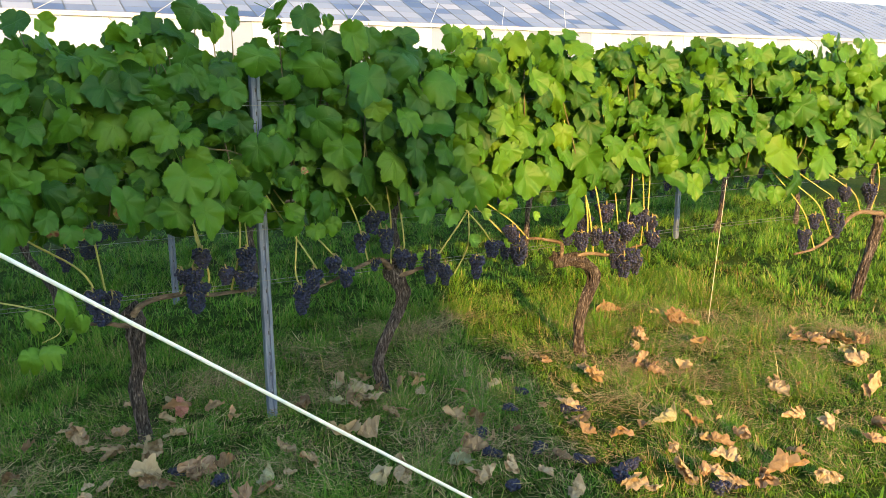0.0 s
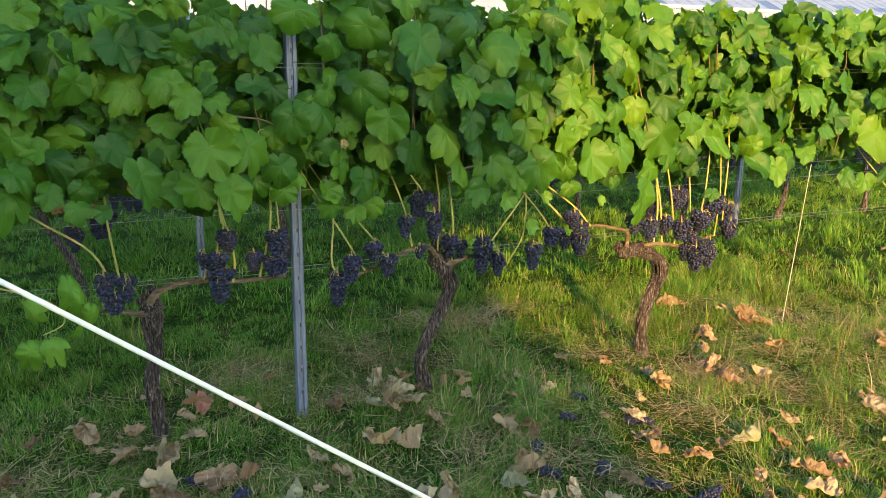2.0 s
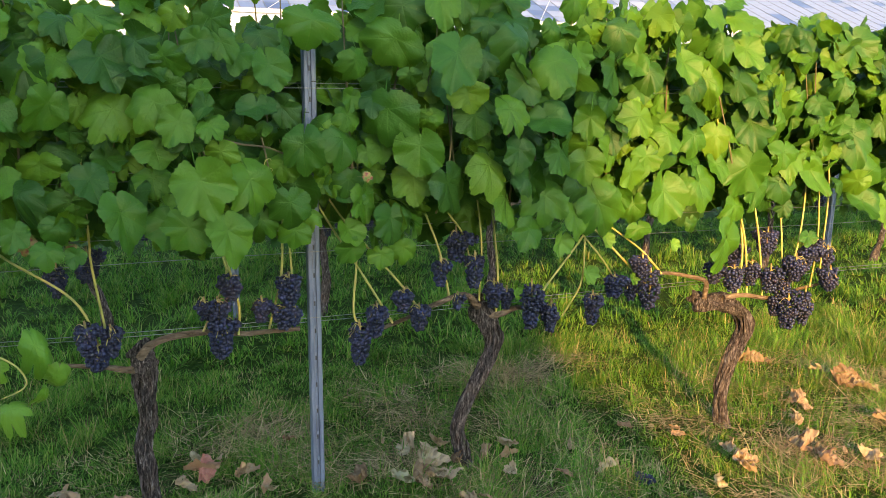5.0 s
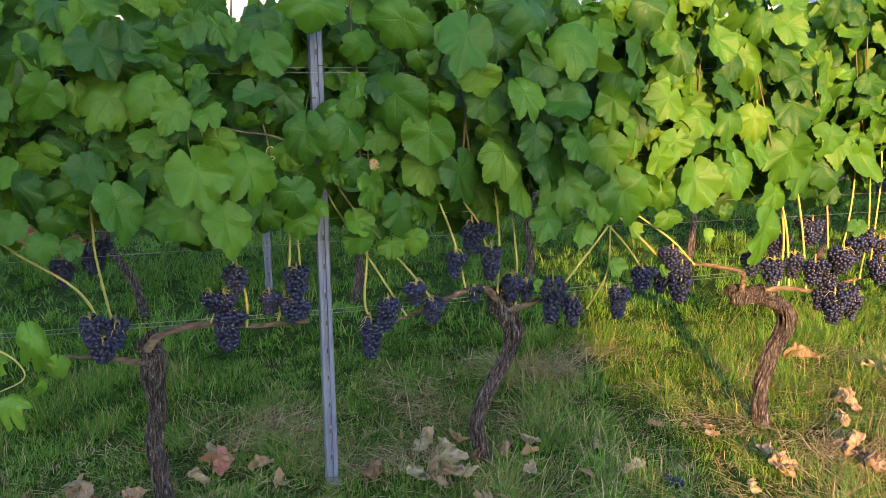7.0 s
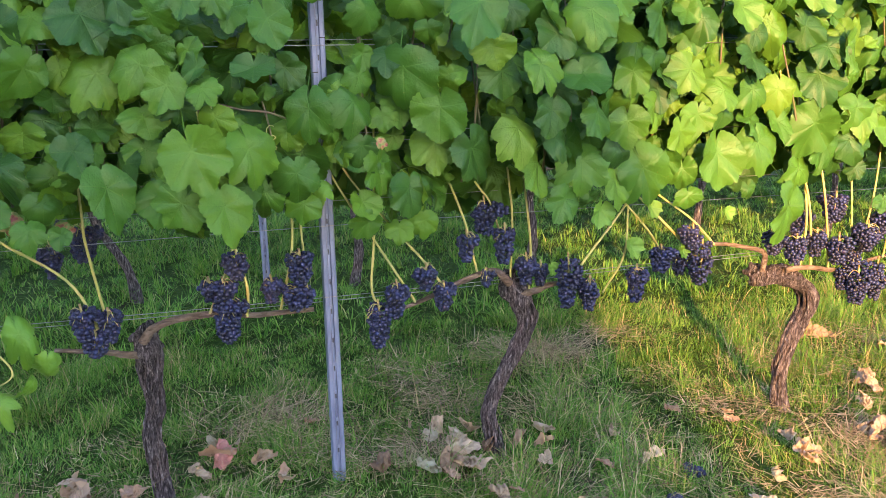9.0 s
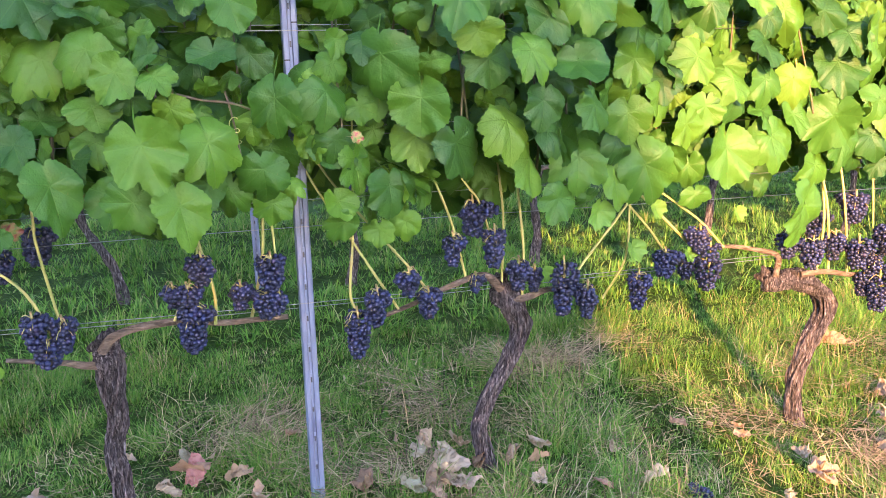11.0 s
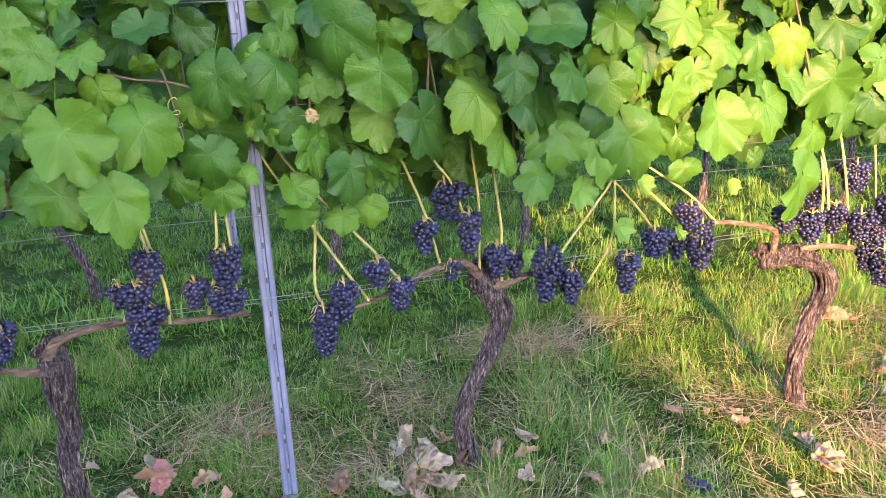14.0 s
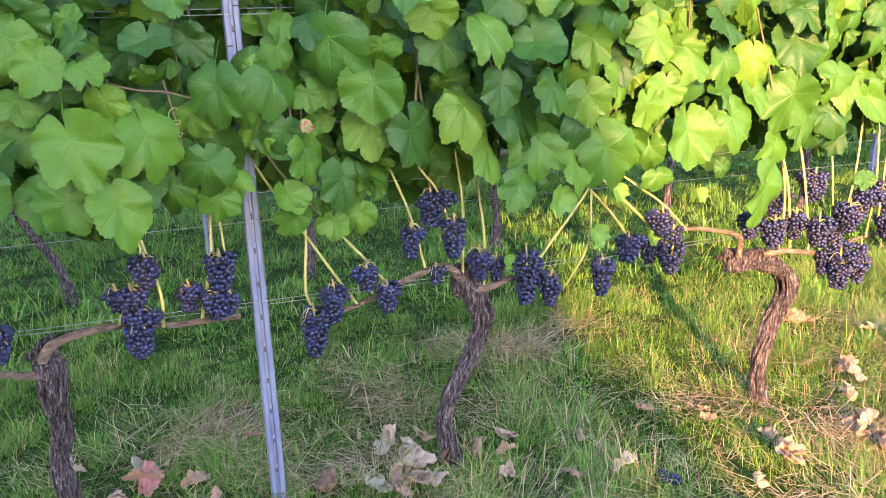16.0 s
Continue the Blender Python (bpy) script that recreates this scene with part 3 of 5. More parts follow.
def blades(name, seed, count, x0, x1, y0, y1, length, width, mat, label, lean=0.5, flat=False, patches=None, tuft=12):
    rng = np.random.default_rng(seed)
    if patches is None:
        x, y = rng.uniform(x0, x1, count), rng.uniform(y0, y1, count)
        clump = np.sin(7.1 * x + 2.3 * np.sin(5 * y)) * np.cos(6.3 * y + 1.7 * np.sin(4 * x)) + 0.6 * np.sin(17 * x + 5 * y) * np.cos(15 * y - 3 * x)
        keep = rng.random(count) < np.clip(0.72 + 0.35 * clump, 0.15, 1)
        for px, py, pr in PATCHES:
            d = np.hypot((x - px) / 1.4, y - py) / pr
            keep &= rng.random(count) < np.clip(d * 1.1 + 0.2 + 0.45 * np.sin(31 * x + 9 * np.sin(13 * y)) * np.cos(23 * y + 5 * np.sin(11 * x)), 0.22, 1)
        x, y, clump = x[keep], y[keep], clump[keep]
    else:
        w = np.array([p[2] ** 2 for p in patches])
        pick = rng.choice(len(patches), count, p=w / w.sum())
        P = np.array(patches)[pick]
        x, y = P[:, 0] + 1.3 * P[:, 2] * rng.normal(0, 0.5, count), P[:, 1] + P[:, 2] * rng.normal(0, 0.42, count)
        mask = np.sin(23 * x + 2.5 * np.sin(19 * y)) * np.cos(27 * y + 2.1 * np.sin(17 * x)) + 0.7 * np.sin(9 * x + 7 * y)
        keep = rng.random(count) < np.clip(0.35 + 0.6 * mask, 0.04, 1)
        x, y = x[keep], y[keep]
        clump = np.zeros(len(x))
    tall = 0.5 + 0.5 * np.sin(2.9 * x + 1.7 * np.sin(2.1 * y)) * np.cos(3.4 * y + 1.2 * np.sin(2.7 * x))
    tall = (1 + 0.30 * clump) * (0.62 + 0.75 * tall) * (1 + 0.35 * np.exp(-((y - 0.4) / 0.4) ** 2)) * rng.uniform(0.7, 1.25, len(x))
    flow = 2.6 * np.sin(2.3 * x + 1.4 * y) + 2.2 * np.sin(4.3 * y - 2.1 * x + 1.0) + 0.9 * np.sin(13 * x - 4 * y) + rng.normal(0, 0.7, len(x))
    each = 1 if flat else tuft
    x, y, tall, flow = (np.repeat(q, each) for q in (x, y, tall, flow))
    n = len(x)
    reach = 0.0 if flat else 0.016
    dx, dy = rng.normal(0, 1, n), rng.normal(0, 1, n)
    x, y = x + reach * dx, y + reach * dy
    az = flow + rng.normal(0, 0.95, n) if flat else np.arctan2(dy + 0.9 * np.sin(flow), dx + 0.9 * np.cos(flow)) + rng.normal(0, 0.35, n)
    L = length * rng.uniform(0.4, 1.25, n) * tall
    W = width * rng.uniform(0.5, 1.3, n)
    out = np.stack([np.cos(az), np.sin(az), np.zeros(n)], -1)
    sidev = np.stack([-np.sin(az), np.cos(az), np.zeros(n)], -1) * (W / 2)[:, None]
    up = np.array([0, 0, 1.0])
    if flat:
        tilt, bend = rng.uniform(1.3, 1.62, n), rng.uniform(-0.15, 0.15, n)
        start = rng.uniform(0.004, 0.042, n)
    else:
        tilt, bend = np.clip(np.abs(rng.normal(0.42, lean * 0.7, n)), 0.02, 1.4), rng.uniform(0.25, 1.5, n)
        start = np.full(n, -0.008)
    p = np.stack([x, y, start], -1)
    rows, last = [p - sidev, p + sidev], 0.0
    for s, w in ((0.4, 0.85), (0.75, 0.5), (1.0, 0.0)):
        a = tilt + bend * (s + last) / 2
        p = p + out * (L * (s - last) * np.sin(a))[:, None] + up * (L * (s - last) * np.cos(a))[:, None]
        rows += [p - sidev * w, p + sidev * w] if w else [p]
        last = s
    v = np.stack(rows, 1).reshape(-1, 3)
    k = np.arange(n)[:, None, None] * 7
    f = (np.array([(0, 1, 3), (0, 3, 2), (2, 3, 5), (2, 5, 4), (4, 5, 6)])[None] + k).reshape(-1, 3)
    ob = part(name, mesh_of(name, v, f, [mat]))
    return tagged(ob, label, "grass", kind="stuff")


blades("grass", 1, 27000, -1.3, 3.7, -1.7, 1.3, 0.048, 0.0027, GRASS, "short uneven green grass between the vines")
blades("grass", 2, 9000, -2.2, 8.0, 1.3, 4.4, 0.088, 0.0055, GRASS, "green grass of the alley behind the vines")
blades("grass", 7, 2200, -3.5, 12.0, 4.4, 9.0, 0.11, 0.013, GRASS, "green grass beyond the third row")
blades("grass", 3, 2200, 3.7, 6.5, -1.8, 1.3, 0.07, 0.006, GRASS, "green grass further along the row")
blades("grass", 9, 3600, -3.2, 6.0, -4.6, -1.7, 0.09, 0.010, GRASS, "mown green grass of the alley before the vines")
blades("grass", 4, 1000, -1.5, 3.6, -1.5, 1.3, 0.092, 0.0033, GRASS, "taller tufts of green grass", 0.35)
blades("dry_grass", 5, 19000, 0, 0, 0, 0, 0.11, 0.0030, STRAW, "flattened straw-coloured dead grass", flat=True, patches=PATCHES)
blades("dry_grass", 6, 3600, -1.6, 4.2, -1.6, 1.3, 0.085, 0.0022, STRAW, "scattered straw-coloured grass stalks", 0.8, tuft=5)
blades("dry_grass", 10, 110, -1.0, 3.0, -1.2, 1.0, 0.24, 0.0024, STRAW, "long bleached grass stalks", 1.0, tuft=3)
blades("dry_grass", 8, 21000, -1.4, 3.7, -1.7, 0.45, 0.10, 0.0024, STRAW, "thin straw lying loose among the grass", flat=True)

# ---- trellis posts, wires and cord ----
def post_profile():
    """One half of the folded section, in metres: lips, side walls and a grooved face."""
    return [(-0.021, 0.020), (-0.021, -0.012), (-0.017, -0.017), (-0.006, -0.017), (-0.0035, -0.011), (0.0035, -0.011), (0.006, -0.017), (0.017, -0.017), (0.021, -0.012), (0.021, 0.020)]


def trellis_post(place, height, label, hooks=True):
    post = thing("trellis_post", place, label, "post", "trellis posts")
    outer = post_profile()
    t = 0.0022
    inner = [(x - math.copysign(t, x) if abs(x) > 0.012 else x, y + (t if abs(y) > 0.0 and y < 0.015 else 0)) for x, y in outer]
    loop = outer + inner[::-1]
    n = len(loop)
    v = np.array([(x, y, z) for z in (-0.12, height) for x, y in loop])
    q = [(a, (a + 1) % n, n + (a + 1) % n, n + a) for a in range(n)]
    h = len(outer)
    q += [(n + a, n + a + 1, n + n - 2 - a, n + n - 1 - a) for a in range(h - 1)]
    part("profile", mesh_of("profile", v, np.array(q), [STEEL]), post)
    if hooks:
        tongue = mesh_of("hook", *joined([box(-0.003, -0.0165, -0.006, 0.003, -0.0112, 0.002), box(-0.0035, -0.0185, -0.001, 0.0035, -0.0165, 0.007)]), [STEEL])
        slot = mesh_of("slot", *box(-0.0022, -0.0122, -0.012, 0.0022, -0.0108, 0.004), [STEEL_DARK])
        notch = mesh_of("notch", *box(-0.008, -0.0178, -0.0018, 0.008, -0.0168, 0.0018), [STEEL_DARK])
        z = 0.12
        while z < height - 0.05:
            part("hook", tongue, post).location = (0, 0, z)
            part("slot", slot, post).location = (0, 0, z - 0.012)
            if z > 1.2:
                part("notch", notch, post).location = (0.0125 * (1 if int(z * 10) % 2 else -1), 0, z + 0.04)
            z += 0.097
    return post


trellis_post((0, 0, 0), 1.62, "grey galvanised steel trellis post with hook slots")
trellis_post((4.7, 0.0, 0), 1.72, "grey galvanised steel trellis post among the leaves")
trellis_post((-0.10, 2.2, 0), 1.72, "bluish steel trellis post of the second row")
trellis_post((4.62, 2.3, 0), 1.72, "sunlit steel trellis post of the second row")
trellis_post((-1.85, -1.71, 0), 2.0, "steel end post holding the white cord", False)


def wire(points, radius, label, mat=WIRE, name="trellis_wire", group="trellis wires"):
    v, q = tube(points, [radius], 12 * (len(points) - 1), 6)
    return tagged(part(name, mesh_of(name, v, q, [mat], smooth=True)), label, name.split("_")[-1], group)


ENDS = (-4.0, 0.0, 4.7, 9.4)
for z, y in ((0.640, -0.022), (0.612, 0.024), (0.868, -0.024), (0.935, 0.026), (1.12, -0.024), (1.14, 0.026), (1.40, -0.024), (1.415, 0.026)):
    pts = []
    for a, b in zip(ENDS[:-1], ENDS[1:]):
        pts += [(a, y, z), ((a + b) / 2, y, z - 0.012 + (0.03 if z < 0.65 else 0))]
    pts.append((ENDS[-1], y, z))
    wire(pts, 0.0012, "thin steel trellis wire along the row")
for z in (0.62, 0.88, 1.4):
    wire([(-4.0, 2.175, z), (-0.1, 2.175, z), (4.62, 2.275, z), (9.4, 2.28, z)], 0.0014, "thin steel wire of the second row")

A, B = Vector((0.662, -1.701, -0.02)), Vector((-1.83, -1.682, 1.875))
cord = tagged(part("guy_cord", mesh_of("guy_cord", *tube([A, (A + B) / 2, B], [0.0044], 30, 10), [CORD], smooth=True)), "taut white plastic-coated guy cord", "cord")
tagged(part("ground_anchor", mesh_of("ground_anchor", *tube([(0.71, -1.706, -0.10), (0.67, -1.705, -0.01), (0.655, -1.705, 0.02)], [0.009], 6, 8), [STEEL])), "steel ground anchor of the cord", "anchor")
wire([(2.747, 0.04, 0.0), (2.79, 0.045, 0.45), (2.834, 0.05, 0.905)], 0.0019, "pale leaning planting string tied to the wire", STRING, "planting_string", "planting strings")


# ---- vines ----
def fibre_strips(path, radii, seed, count=140):
    """Loose strips of bark standing off the trunk."""
    rng = np.random.default_rng(seed)
    c = smooth_path(path, 60)
    r = np.interp(np.linspace(0, 1, 61), np.linspace(0, 1, len(radii)), radii)
    out = []
    for _ in range(count):
        a, s, n = rng.uniform(0, 6.283), rng.integers(2, 42), rng.integers(8, 18)
        pts = []
        for k in range(4):
            i = min(60, s + int(n * k / 3))
            q = r[i] * (0.98 + 0.26 * math.sin(math.pi * k / 3) * rng.uniform(0.0, 1.3))
            pts.append(c[i] + q * np.array([math.cos(a + 0.12 * k), math.sin(a + 0.12 * k), 0]))
        out.append(tube(pts, [0.0014, rng.uniform(0.002, 0.0085), 0.0014], 8, 5))
    return out


def vine(place, label, trunk, radii, canes, shoots, bunches, heroes, fill, span, seed, mass=420, detail=True, group="vines of the front row"):
    """A grape vine. trunk, canes and shoots are (x, z) lines from its foot; heroes are (x, y, z, width, height, turn) leaves."""
    x0, y0, _ = place
    ob = thing("grape_vine", place, label, "grapevine", group)
    rng = np.random.default_rng(seed)
    path = [(x - x0, 0.012 * math.sin(9 * z + seed), z) for x, z in trunk]
    path[0] = (path[0][0], path[0][1], -0.05)
    pieces = [tube(path, radii, 110, 40, 0.17, 2.6, 5, seed)] if detail else [tube(path, radii, 40, 16, 0.12, 2.2, 5, seed)]
    if detail:
        pieces += fibre_strips(path, radii, seed)
        for _ in range(16):
            hx, _, hz = path[-1 - int(rng.integers(0, 2))]
            d = rng.normal(0, 1, 3)
            d /= np.linalg.norm(d)
            c = np.array((hx, 0.0, hz)) + d * radii[-1] * 0.75
            pieces.append(tube([c - d * 0.012, c, c + d * 0.022], [radii[-1] * 0.6, radii[-1] * 0.55, radii[-1] * 0.18], 7, 9, 0.14, 0, 3, int(rng.integers(1, 999))))
    part("trunk", mesh_of("trunk", *joined(pieces), [BARK], smooth=True), ob, "gnarled grey-brown shaggy bark")
    for c, r in canes:
        pts = [(x - x0, -0.03 + 0.012 * math.sin(5 * i), z) for i, (x, z) in enumerate(c)]
        part("cane", mesh_of("cane", *tube(pts, r, 34, 10, 0.04, 0.8, 4, seed + len(c)), [CANE], smooth=True), ob, "tied-down brown fruiting cane")
    for s in shoots:
        pts = [(x - x0, (-0.035, -0.06, -0.05, -0.02)[i], z) for i, (x, z) in enumerate(s)]
        top = pts[-1]
        d = np.array(top) - np.array(pts[-2])
        d *= 0.2 / np.linalg.norm(d)
        pts.append((top[0] + d[0], -0.01, top[2] + d[2]))
        pts.append((top[0] + 1.7 * d[0], 0.01, top[2] + 1.9 * d[2]))
        w = rng.uniform(0.0032, 0.0042)
        v, q = tube(pts, [w * 1.15, w, w * 0.8], 26, 8)
        knots = [(v, q)]
        c = smooth_path(pts, 26)
        for k in (5, 11, 17):
            d = (c[k + 1] - c[k]) / np.linalg.norm(c[k + 1] - c[k])
            knots.append(tube([c[k] - d * 0.007, c[k], c[k] + d * 0.007], [w * 0.9, w * 1.45, w * 0.9], 4, 8))
        part("shoot", mesh_of("shoot", *joined(knots), [SHOOT], smooth=True), ob, "bare yellow-green shoot")
    stems = 0 if not detail or not mass else 9 if x0 < 1 else 5
    for k in range(stems):
        sx = span[0] + (span[1] - span[0]) * (k + rng.random()) / stems - x0
        if abs(sx + x0) < 0.1:
            continue
        lean, top = rng.normal(0, 0.08), rng.uniform(1.46, 1.62 if x0 < 0 else 1.72)
        ys = -rng.uniform(0.0, 0.13)
        pts = [(sx, ys * 0.3, 0.98), (sx + 0.3 * lean, ys, 1.12), (sx + 0.7 * lean, ys * 0.8, 1.36), (sx + lean, ys * 0.5, top)]
        part("shoot", mesh_of("shoot", *tube(pts, [0.0042, 0.0034, 0.0018], 22, 7), [SHOOT_BROWN], smooth=True), ob, "reddish brown shoot among the leaves")
        for j in range(3 if top > 1.66 else 0):
            leaf = part("leaf", LEAF_MESHES[int(rng.integers(len(LEAF_MESHES)))], ob)
            w = rng.uniform(0.045, 0.085)
            leaf.matrix_local = leaf_matrix((sx + lean + rng.normal(0, 0.012), ys * 0.5 + rng.normal(0, 0.012), top - 0.05 * j + 0.01), (w, w), (rng.normal(0, 0.7), -1, rng.normal(0.3, 0.5)), rng.normal(0, 0.8))
    for x, y, z, *_ in heroes:
        if z > 1.6:
            foot = (x - x0 + rng.normal(0, 0.04), y + 0.05, 1.40)
            part("shoot", mesh_of("shoot", *tube([foot, ((foot[0] + x - x0) / 2 + 0.01, y + 0.03, (1.40 + z) / 2), (x - x0, y + 0.012, z + 0.01)], [0.0034, 0.0026, 0.0016], 14, 6), [SHOOT_BROWN], smooth=True), ob, "reddish brown shoot among the leaves")
    for k, (bx, by, bz, bw, bh) in enumerate(bunches):
        grape_bunch("grape_bunch", ob, (bx - x0, by - y0, bz + (0.015 if y0 == 0 else 0)), bw, bh, seed * 100 + k, loose=300 // len(bunches) if detail else 0, ball=None if detail else COARSE_BALL)
    if mass:
        foliage("inner_leaves", ob, seed, mass, span[0] - x0, span[1] - x0, 0.99 if y0 == 0 else 0.50 if y0 < 4 else 0.28, 1.55 if y0 == 0 and x0 < 0 else 1.60, 0.10 if y0 == 0 else -0.05, 0.40, 0.08, 0.15)
        # extra rear leaves added to keep skylight out of the canopy gaps
        if y0 == 0:
            foliage("inner_leaves", ob, seed + 900, mass // 2, span[0] - x0, span[1] - x0, 0.97, 1.54 if x0 < 0 else 1.62, 0.36, 0.48, 0.10, 0.16)
        crest = 1.60 if y0 == 0 and x0 < 0 else 1.59 if y0 == 0 and x0 < 1 else 1.62
        foliage("top_leaves", ob, seed + 500, mass // 7, span[0] - x0, span[1] - x0, crest - 0.05, crest + 0.05, -0.14, 0.18, 0.06, 0.12)
    rows = [(*row, 1) for row in heroes]
    count, tries = 0, 0
    while count < fill and tries < fill * 30:
        tries += 1
        x = rng.uniform(*span)
        u = rng.random()
        zb = 1.0 + 0.05 * math.sin(8.5 * x + 1.0) + 0.04 * math.sin(19 * x)
        z = zb + ((1.58 if x < 0.1 else 1.62) - zb) * u
        if abs(x + 0.03) < 0.115 and 1.27 < z < 1.58 or abs(x) < 0.06 and z < 1.0:
            continue
        y = rng.uniform(-0.16, 0.04) - (0.10 if x < -0.15 else 0)
        s = rng.uniform(0.06, 0.135)
        front = [r for r in rows if r[6] and abs(r[0] - x) < 0.55 * r[3] and abs(r[2] - z) < 0.55 * r[4]]
        if front:
            y = max(y, max(r[1] for r in front) + 0.03)
        rows.append((x, y0 + y, z, s, s * rng.uniform(0.9, 1.2), rng.normal(0, 45), 0))
        count += 1
    for x, y, z, w, h, turn, hero in rows:
        if hero:
            nrm, roll = (rng.normal(-0.05, 0.36), -1.0, rng.normal(0.25, 0.30)), radians(turn) + rng.normal(0, 0.22)
        else:
            nrm, roll = (rng.normal(0, 0.8), -1.0, rng.normal(0.35, 0.6)), radians(turn)
        small = w < 0.075 and rng.random() < 0.35
        me = YOUNG_MESHES[int(rng.integers(2))] if small else LEAF_MESHES[int(rng.integers(len(LEAF_MESHES)))]
        leaf = part("leaf", me, ob)
        leaf.matrix_local = leaf_matrix((x - x0, y - y0, z + 0.10 * h), (w * 1.16, min(h * 1.12, w * 1.45)) if hero else (w, h), nrm, roll)
    return ob


T1 = [(-0.548, 0.0), (-0.562, 0.135), (-0.573, 0.244), (-0.55, 0.33), (-0.552, 0.413), (-0.549, 0.51), (-0.556, 0.57)]
C1 = [([(-0.56, 0.56), (-0.526, 0.603), (-0.457, 0.622), (-0.335, 0.623), (-0.248, 0.606), (-0.158, 0.609), (-0.057, 0.613)], [0.015, 0.011, 0.009, 0.008]),
      ([(-0.555, 0.52), (-0.61, 0.53), (-0.66, 0.542), (-0.80, 0.56)], [0.013, 0.010, 0.006])]
S1 = [[(-0.66, 0.56), (-0.726, 0.762), (-0.895, 0.90)], [(-0.645, 0.60), (-0.674, 0.864), (-0.677, 0.95)], [(-0.365, 0.63), (-0.29, 0.807), (-0.294, 0.88)],
      [(-0.257, 0.609), (-0.252, 0.712), (-0.283, 0.86)], [(-0.157, 0.62), (-0.117, 0.797), (-0.106, 0.94)], [(-0.081, 0.70), (-0.081, 0.794), (-0.086, 0.92)]]
B1 = [(-0.704, -0.10, 0.637, 0.087, 0.104), (-0.635, -0.10, 0.624, 0.081, 0.098), (-0.676, -0.10, 0.574, 0.091, 0.084), (-0.783, 0.02, 0.796, 0.079, 0.103), (-0.695, 0.02, 0.838, 0.100, 0.107), (-0.315, -0.10, 0.606, 0.105, 0.137), (-0.321, -0.10, 0.689, 0.090, 0.090), (-0.278, -0.10, 0.769, 0.093, 0.090), (-0.360, -0.07, 0.695, 0.066, 0.073), (-0.098, -0.10, 0.745, 0.099, 0.106), (-0.116, -0.10, 0.657, 0.089, 0.085), (-0.183, -0.07, 0.678, 0.079, 0.082), (-0.082, -0.10, 0.660, 0.061, 0.071)]
T2 = [(0.575, 0.0), (0.545, 0.08), (0.532, 0.16), (0.562, 0.255), (0.632, 0.40), (0.662, 0.495), (0.632, 0.565), (0.592, 0.63)]
C2 = [([(0.59, 0.63), (0.53, 0.681), (0.43, 0.657), (0.312, 0.605), (0.19, 0.565)], [0.015, 0.010, 0.008, 0.006]), ([(0.625, 0.585), (0.677, 0.599), (0.761, 0.614), (0.915, 0.565)], [0.014, 0.010, 0.007])]
S2 = [[(0.189, 0.564), (0.124, 0.648), (0.136, 0.82)], [(0.266, 0.60), (0.20, 0.711), (0.136, 0.82)], [(0.363, 0.64), (0.295, 0.734), (0.229, 0.815)], [(0.477, 0.67), (0.43, 0.843), (0.381, 0.978)],
      [(0.579, 0.70), (0.517, 0.896), (0.467, 0.975)], [(0.59, 0.65), (0.585, 0.85), (0.574, 0.99)], [(0.657, 0.60), (0.65, 0.75), (0.644, 0.852)], [(0.80, 0.60), (0.841, 0.69), (0.981, 0.855)],
      [(0.93, 0.565), (0.99, 0.70), (1.002, 0.865)]]
B2 = [(0.132, -0.10, 0.540, 0.100, 0.144), (0.191, -0.10, 0.618, 0.088, 0.114), (0.285, -0.10, 0.681, 0.085, 0.085), (0.342, -0.10, 0.611, 0.082, 0.094), (0.417, -0.10, 0.768, 0.078, 0.097), (0.491, -0.05, 0.848, 0.110, 0.118), (0.543, -0.10, 0.763, 0.087, 0.124), (0.634, -0.06, 0.663, 0.086, 0.101), (0.500, -0.05, 0.646, 0.058, 0.062), (0.690, -0.05, 0.640, 0.067, 0.083), (0.765, -0.10, 0.619, 0.101, 0.172), (0.845, -0.10, 0.572, 0.083, 0.114), (1.018, -0.10, 0.586, 0.084, 0.124)]
T3 = [(1.765, 0.0), (1.73, 0.10), (1.732, 0.21), (1.763, 0.325), (1.815, 0.44), (1.752, 0.522), (1.685, 0.545), (1.60, 0.548), (1.567, 0.565)]
C3 = [([(1.575, 0.58), (1.566, 0.653), (1.49, 0.679), (1.393, 0.696), (1.24, 0.70)], [0.011, 0.009, 0.007, 0.006]), ([(1.673, 0.575), (1.76, 0.582), (1.87, 0.56), (1.986, 0.548), (2.059, 0.576), (2.2, 0.60)], [0.011, 0.009, 0.006])]
S3 = [[(1.15, 0.69), (1.08, 0.775), (1.013, 0.854)], [(1.26, 0.69), (1.17, 0.77), (1.066, 0.872)], [(1.359, 0.70), (1.25, 0.80), (1.142, 0.879)], [(1.733, 0.58), (1.72, 0.75), (1.707, 0.886)],
      [(1.862, 0.565), (1.81, 0.75), (1.775, 0.926)], [(1.97, 0.55), (2.0, 0.80), (2.017, 1.046)], [(2.111, 0.59), (2.10, 0.80), (2.081, 1.044)], [(1.783, 0.58), (1.73, 0.80), (1.687, 0.95)],
      [(1.966, 0.55), (1.92, 0.75), (1.892, 0.964)], [(2.16, 0.60), (2.13, 0.714), (2.141, 0.997)]]
